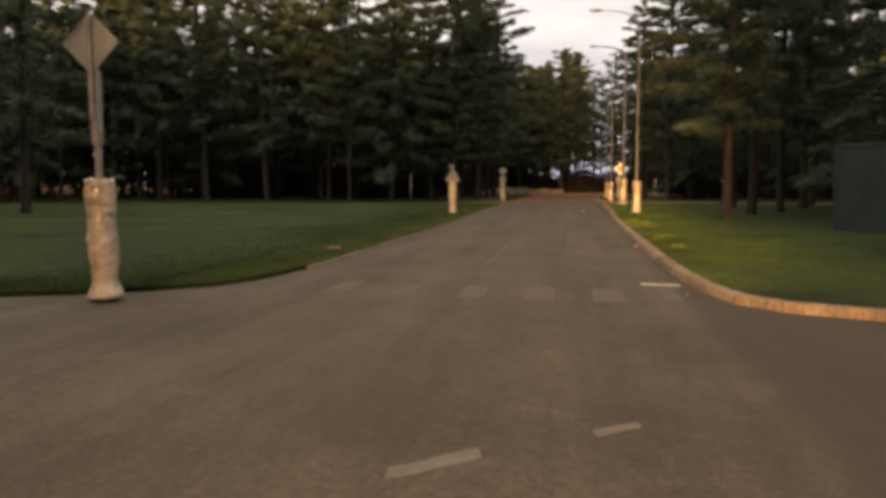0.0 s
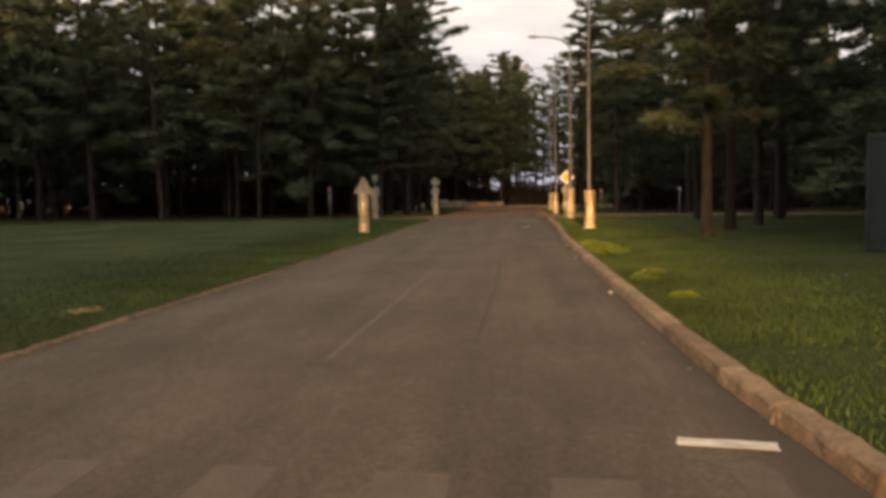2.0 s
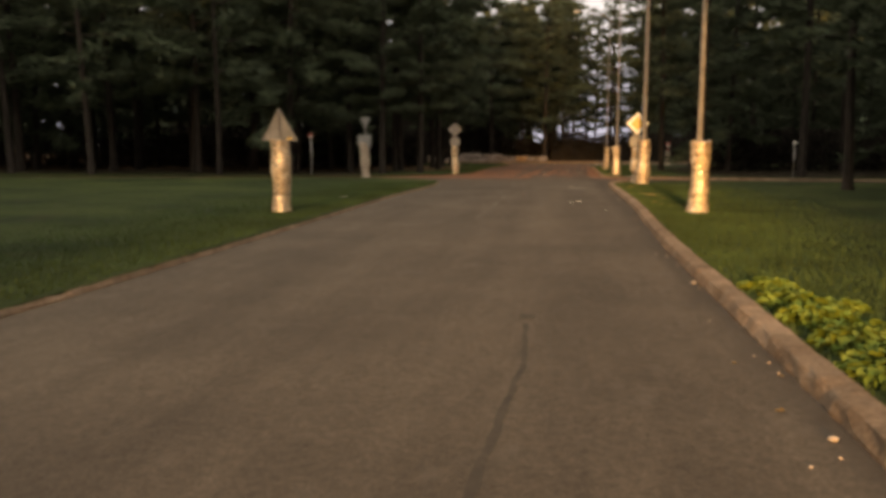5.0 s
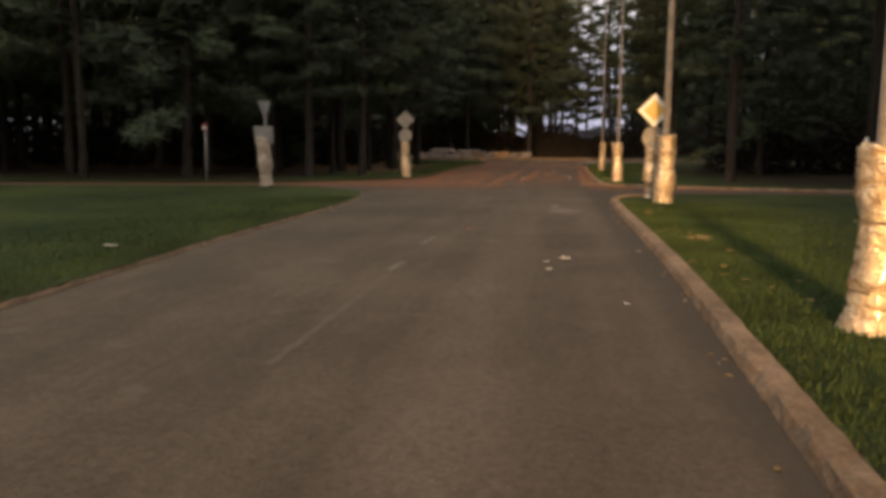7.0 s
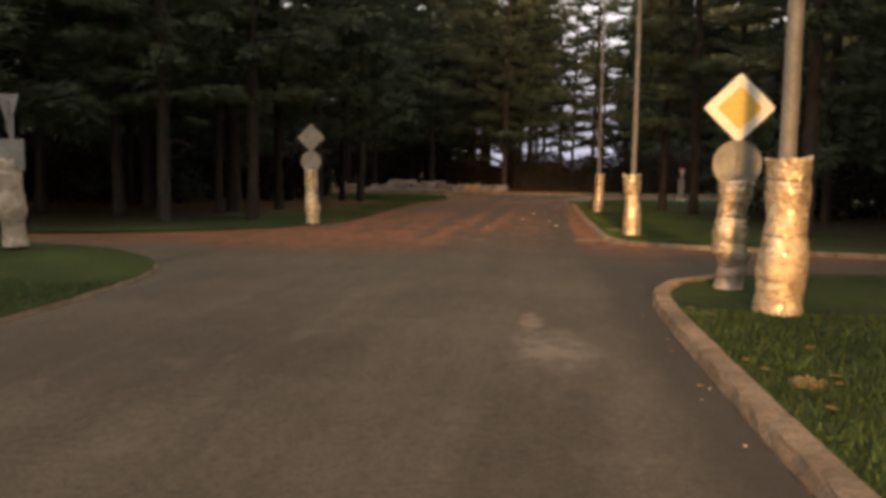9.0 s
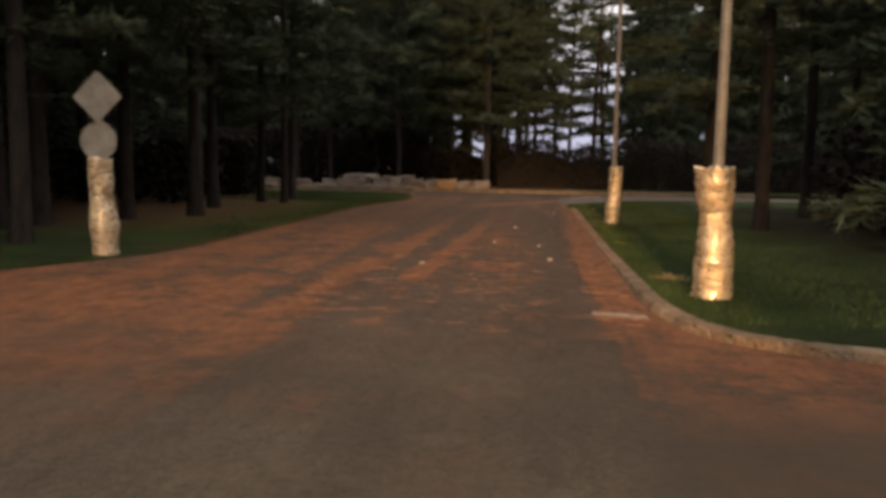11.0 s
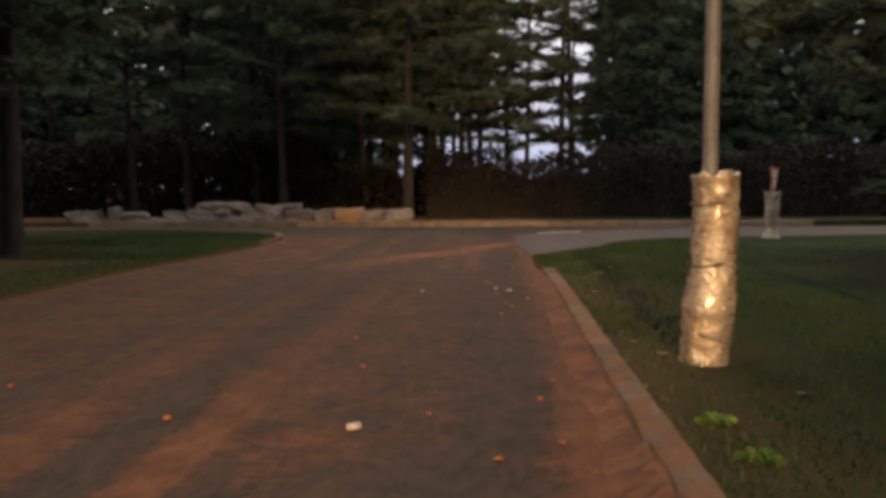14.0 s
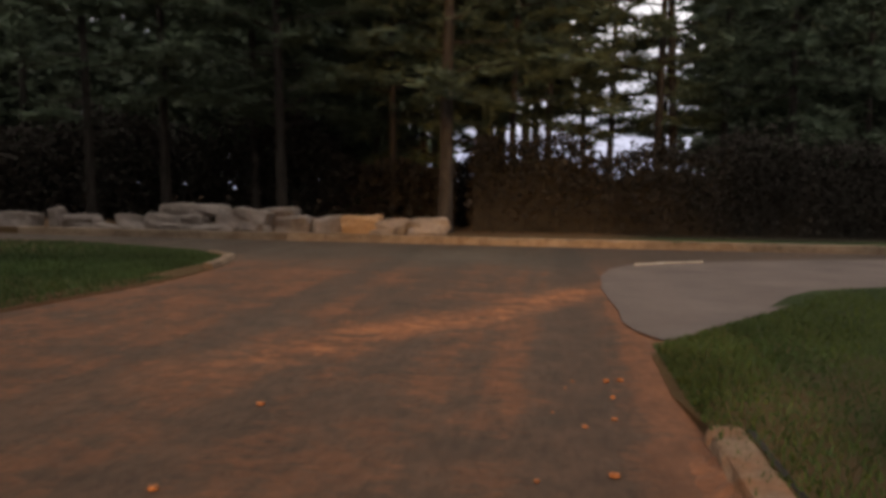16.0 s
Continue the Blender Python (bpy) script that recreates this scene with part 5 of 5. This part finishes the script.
for k, (x, y, w, h, d, z, tan) in enumerate((
    (-12.50, 90.46, 1.18, 0.44, 0.82, 0.15, False),
    (-11.22, 90.40, 0.43, 0.62, 0.40, 0.15, False),
    (-10.52, 90.37, 1.01, 0.39, 0.71, 0.15, False),
    (-8.78, 90.29, 0.95, 0.40, 0.67, 0.15, False),
    (-7.82, 90.25, 1.01, 0.44, 0.70, 0.15, False),
    (-7.53, 90.43, 1.03, 0.39, 0.72, 0.54, False),
    (-6.96, 90.21, 0.79, 0.45, 0.55, 0.15, False),
    (-6.57, 90.39, 0.95, 0.34, 0.67, 0.56, False),
    (-5.92, 90.16, 0.68, 0.50, 0.48, 0.15, False),
    (-5.16, 90.13, 1.15, 0.64, 0.80, 0.15, False),
    (-4.56, 90.30, 1.01, 0.32, 0.71, 0.52, False),
    (-4.02, 90.08, 1.03, 0.46, 0.72, 0.15, False),
    (-3.11, 90.03, 0.77, 0.46, 0.54, 0.15, False),
    (-2.26, 90.00, 0.98, 0.50, 0.69, 0.15, True),
    (-1.35, 89.95, 0.90, 0.43, 0.63, 0.15, False),
    (-0.45, 89.91, 1.03, 0.50, 0.72, 0.15, False),
    (-9.39, 89.95, 0.65, 0.16, 0.46, 0.15, False),
    (-7.28, 89.85, 0.94, 0.21, 0.66, 0.15, False),
    (-6.37, 89.81, 0.93, 0.20, 0.65, 0.15, False),
    (-1.51, 89.58, 0.63, 0.19, 0.44, 0.15, False),
)):
    boulder(x, y, w, h, d, z, 40 + k, tan)

# ---------------------------------------------------------------- container, marker posts, weeds, litter
e = thing("shipping_container", 8.98, 20.6, 0.05, "dark green steel container standing on the grass", "container", rz=-61)
# long side along local x, its near corner at the local origin's left
L_C, W_C, H_C = 6.06, 2.44, 2.54


def corrugated(bm, x0, x1, y, z0, z1, depth, n):
    pts = []
    step = (x1 - x0) / n
    for k in range(n):
        a = x0 + k * step
        pts += [(a, y), (a + step * 0.3, y), (a + step * 0.5, y + depth), (a + step * 0.8, y + depth)]
    pts.append((x1, y))
    lo = [bm.verts.new((x, yy, z0)) for x, yy in pts]
    hi = [bm.verts.new((x, yy, z1)) for x, yy in pts]
    for i in range(len(pts) - 1):
        bm.faces.new((lo[i], lo[i + 1], hi[i + 1], hi[i]))
    return bm


bm = bmesh.new()
box(bm, 0.06, L_C - 0.06, 0.06, W_C - 0.06, 0.14, H_C - 0.05)
part("body", bm, M_CONTAINER, e)
for y, dep in ((0.02, 0.02), (W_C - 0.02, -0.02)):
    bm = bmesh.new()
    corrugated(bm, 0.1, L_C - 0.1, y, 0.14, H_C - 0.1, dep * 0.5, 22)
    part("side_panel", bm, M_CONTAINER, e)
for x0, x1, y0, y1 in ((0, 0.11, 0, 0.11), (L_C - 0.11, L_C, 0, 0.11), (0, 0.11, W_C - 0.11, W_C), (L_C - 0.11, L_C, W_C - 0.11, W_C)):
    bm = bmesh.new()
    box(bm, x0, x1, y0, y1, 0, H_C, 0.012)
    part("corner_post", bm, M_CONTAINER, e)
for z in (0.02, H_C - 0.12):
    for y in (0.0, W_C - 0.09):
        bm = bmesh.new()
        box(bm, 0.11, L_C - 0.11, y, y + 0.09, z, z + 0.12, 0.01)
        part("rail", bm, M_CONTAINER, e)
for k in range(2):
    bm = bmesh.new()
    box(bm, -0.03, 0.05, 0.13 + k * 1.1, 0.13 + k * 1.1 + 1.06, 0.15, H_C - 0.13, 0.01)
    leaf = part("door", bm, M_CONTAINER, e)
    bm = bmesh.new()
    tube(bm, [(-0.06, 0.4 + k * 1.1, 0.2), (-0.06, 0.4 + k * 1.1, H_C - 0.2)], [0.016, 0.016], 8)
    part("lock_bar", bm, M_POLE, leaf)


def marker_post(x, y, h, r, label, disc=False):
    e = thing("marker_post", x, y, 0.05, label, "marker post", "thin marker posts")
    bm = bmesh.new()
    tube(bm, [(0, 0, 0), (0.01, 0, h * 0.5), (0.015, 0, h)], [r, r * 0.95, r * 0.9], 10)
    part("shaft", bm, M_POLE, e)
    if disc:
        plate(e, "round_sign", disc_outline(0.13, 0.015, h), -0.06, 0.012, M_SIGN_RED_DULL, "small red-bordered round sign")
        plate(e, "sign_band", [(-0.07, h - 0.045), (0.10, h - 0.06), (0.10, h - 0.005), (-0.07, h + 0.01)], -0.066, 0.004, M_SIGN_WHITE, "pale band across the sign", 0.001)
        return
    bm = bmesh.new()
    box(bm, -r * 1.6 + 0.015, r * 1.6 + 0.015, -r * 1.4, r * 1.4, h - 0.02, h + 0.14, 0.012)
    part("cap", bm, M_SIGN_WHITE, e, "pale reflective cap")


marker_post(-10.85, 53.9, 1.95, 0.05, "small round red sign on a grey post by the woods", True)
marker_post(11.8, 53.6, 1.5, 0.035, "thin grey marker post under the trees")


def weed(x, y, size, seed, label="bright green broad-leaved weeds sprawling over the kerb"):
    rng = random.Random(seed)
    e = thing("weed_clump", x, y, ground_height(x, y), label, "weeds", "weeds beside the kerb")
    V, F = [], []
    for k in range(int(330 * size + 30)):
        a, r = rng.uniform(0, 6.28), size * 0.42 * rng.random() ** 0.6
        L, W = rng.uniform(0.05, 0.115), rng.uniform(0.020, 0.046)
        z = size * rng.uniform(0.04, 0.27) * (1 - 0.5 * r / (size * 0.42))
        c, t = Vector((r * math.cos(a), r * math.sin(a), z)), a + rng.uniform(-0.9, 0.9)
        d, w = Vector((math.cos(t), math.sin(t), rng.uniform(-0.35, 0.35))), Vector((-math.sin(t), math.cos(t), rng.uniform(-0.3, 0.3)))
        n = len(V)
        V += [c, c + d * L * 0.35 + w * W, c + d * L * 0.8 + w * W * 0.6, c + d * L + Vector((0, 0, -0.03)), c + d * L * 0.8 - w * W * 0.6, c + d * L * 0.35 - w * W, c + d * L * 0.5 + Vector((0, 0, -0.02))]
        F += [(n, n + 1, n + 6), (n + 1, n + 2, n + 6), (n + 2, n + 3, n + 6), (n + 3, n + 4, n + 6), (n + 4, n + 5, n + 6), (n + 5, n, n + 6)]
        # stalk
        m = len(V)
        V += [Vector((0.01, 0, 0)), Vector((-0.01, 0, 0)), c]
        F.append((m, m + 1, m + 2))
    raw("leaves", V, F, M_BROADLEAF, e)
    return e


for k, (x, y, sz) in enumerate(((3.40, 23.9, 0.50), (3.42, 23.2, 0.50), (3.40, 22.5, 0.60), (3.44, 21.8, 0.60), (3.42, 21.1, 0.65), (3.52, 20.5, 0.60), (3.72, 22.0, 0.55), (3.78, 20.9, 0.5), (3.70, 23.0, 0.45),
                                (3.42, 15.2, 0.42), (3.75, 16.2, 0.38), (3.62, 13.2, 0.3), (3.90, 65.75, 0.10), (3.95, 65.15, 0.11), (3.86, 64.5, 0.09), (3.82, 62.0, 0.10))):
    weed(x, y, sz, 60 + k, "bright green broad-leaved weeds sprawling over the kerb" if k < 9 else "small green weed clump in the grass by the kerb")


def crumb(name, x, y, size, material, label, category, group, seed, flat=0.5, z=0.0):
    """A small stone, clod, leaf or scrap."""
    rng = random.Random(seed)
    bm = bmesh.new()
    bmesh.ops.create_icosphere(bm, subdivisions=1, radius=size)
    for v in bm.verts:
        v.co *= rng.uniform(0.7, 1.2)
        v.co.z *= flat
    lowest = min(v.co.z for v in bm.verts)
    ob = part(name, bm, material)
    ob.matrix_basis = pose(x, y, z - lowest * 0.9, 0, 0, rng.uniform(0, 360))
    return tagged(ob, label, category, group)


def scrap(name, x, y, w, d, material, label, category, group, seed, z=0.0):
    """A curled leaf or scrap of paper."""
    rng = random.Random(seed)
    bm = bmesh.new()
    n = 5
    curl = rng.uniform(0.1, 0.3)
    g = [[bm.verts.new(((i / n - 0.5) * w * (1 - 0.5 * abs(j / n - 0.5)), (j / n - 0.5) * d, 0.004 + curl * w * ((i / n - 0.5) ** 2 + (j / n - 0.5) ** 2) * rng.uniform(0.6, 1.4))) for j in range(n + 1)] for i in range(n + 1)]
    for i in range(n):
        for j in range(n):
            bm.faces.new((g[i][j], g[i + 1][j], g[i + 1][j + 1], g[i][j + 1]))
    bmesh.ops.solidify(bm, geom=bm.faces[:], thickness=0.002)
    ob = part(name, bm, material)
    ob.matrix_basis = pose(x, y, z, 0, 0, rng.uniform(0, 360))
    return tagged(ob, label, category, group)


for k, (x, y, w) in enumerate(((1.94, 36.85, 0.16), (1.70, 36.58, 0.09), (1.74, 35.97, 0.09), (3.0, 37.75, 0.06), (2.48, 34.05, 0.07))):
    scrap("paper_scrap", x, y, w, w * 0.75, M_LITTER, "pale scrap of paper on the asphalt", "litter", "scraps on the road", k)
for k, (x, y, r) in enumerate(((2.51, 59.5, 0.055), (0.61, 58.6, 0.055), (1.54, 62.05, 0.05), (2.37, 61.66, 0.04), (1.88, 65.8, 0.05), (2.81, 71.94, 0.03), (2.99, 71.75, 0.035), (1.84, 71.68, 0.025),
                               (2.95, 27.5, 0.04), (2.85, 24.6, 0.03), (2.78, 20.2, 0.028), (2.8, 14.1, 0.04))):
    crumb("pebble", x, y, r, M_PEBBLE, "pale stone lying on the road", "stone", "stones on the road", 300 + k)
gutter = [p for p in EDGES["rs"] if 6.5 < p.y < 46 and p.x < 3.6]
rng = random.Random(31)
for k in range(46):
    q = gutter[rng.randrange(len(gutter))]
    x, y = q.x - 0.07 - abs(rng.gauss(0, 0.12)), q.y + rng.uniform(-0.3, 0.3)
    if rng.random() < 0.6:
        crumb("pebble", x, y, rng.uniform(0.006, 0.014), M_PEBBLE, "small pale stone in the gutter by the kerb", "stone", "stones on the road", 360 + k)
    else:
        scrap("fallen_leaf", x, y, rng.uniform(0.03, 0.07), rng.uniform(0.025, 0.05), M_LEAF, "small dry leaf in the gutter by the kerb", "leaf", "fallen leaves", 420 + k)
scrap("fallen_leaf", 0.33, 40.1, 0.17, 0.12, M_CLAY, "large curled orange-brown leaf on the asphalt", "leaf", "fallen leaves", 48)
rng = random.Random(77)
for k in range(34):
    y = rng.uniform(33.5, 46) if k < 22 else rng.uniform(60, 76)
    x = (3.45 + abs(rng.gauss(0.1, 0.35))) if k < 22 else (3.85 + abs(rng.gauss(0.1, 0.4)))
    scrap("fallen_leaf", x, y, rng.uniform(0.05, 0.12), rng.uniform(0.04, 0.10), M_LEAF, "dry yellow leaf lying in the grass", "leaf", "fallen leaves", 500 + k, ground_height(x, y) + 0.03)
for k in range(70):
    y = rng.uniform(56, 76)
    x = rng.choice((rng.uniform(2.5, 3.3), rng.uniform(-3.0, 2.4), rng.uniform(2.7, 3.35)))
    crumb("clay_clod", x, y, rng.uniform(0.012, 0.035), M_CLAY, "small clod of red clay on the asphalt", "clod", "clay clods", 700 + k)


def corner_place(r):
    x = 3.62 + abs(r.normal(0, 2.4))
    return (x, r.uniform(74.3 - 2.2 * r.random() ** 3, min(81.0, 76.5 + (x - 3.68) * 1.45)))


blades("grass", 5, 20000, corner_place, 0.036, "rough grass beside the footway")
def island_place(r):
    x = -3.2 - abs(r.normal(0, 4.5))
    far = 83.8 + (-3.2 - x) * 0.95 if x > -4.7 else min(87.0, 85.2 + (-4.7 - x) * 0.46)
    return (x, r.uniform(80.0, far))


blades("grass", 7, 40000, island_place, 0.055, "short grass on the corner by the crossing road")
blades("grass", 6, 30000, lambda r: (-3.3 - abs(r.normal(0, 3.6)), r.uniform(76.0, 83.5)), 0.05, "short grass on the corner by the crossing road")


def dry_tuft(x, y, w, d, seed):
    """A flattened patch of dry mown grass."""
    rng = np.random.default_rng(seed)
    n = int(1600 * (w + d) * 0.5)
    c = np.stack([x + rng.normal(0, w / 2.4, n), y + rng.normal(0, d / 2.4, n), ground_height(x, y) + rng.uniform(0.0, 0.05, n)], 1)
    a = rng.uniform(0, 2 * math.pi, n)
    q = np.stack([np.cos(a), np.sin(a), rng.normal(0, 0.25, n)], 1) * rng.uniform(0.04, 0.10, n)[:, None]
    u = np.stack([-np.sin(a), np.cos(a), np.zeros(n)], 1) * 0.007
    v = np.stack([c - u, c + u, c + q], 1).reshape(-1, 3)
    return tagged(raw("dry_grass_patch", v.tolist(), np.arange(3 * n).reshape(-1, 3).tolist(), M_LEAF), "patch of dry tan cut grass on the verge", "dry grass", kind="stuff")


for k, (x, y, w, d) in enumerate(((3.95, 57.3, 0.25, 0.2), (-3.7, 11.9, 0.2, 0.25), (4.35, 73.0, 0.09, 0.09), (3.72, 42.9, 0.12, 0.1), (3.95, 38.7, 0.25, 0.25))):
    dry_tuft(x, y, w, d, 900 + k)
scrap("paper_scrap", -4.2, 36.4, 0.2, 0.14, M_LITTER, "pale scrap of paper on the grass verge", "litter", "scraps on the road", 91, ground_height(-4.2, 36.4) + 0.03)
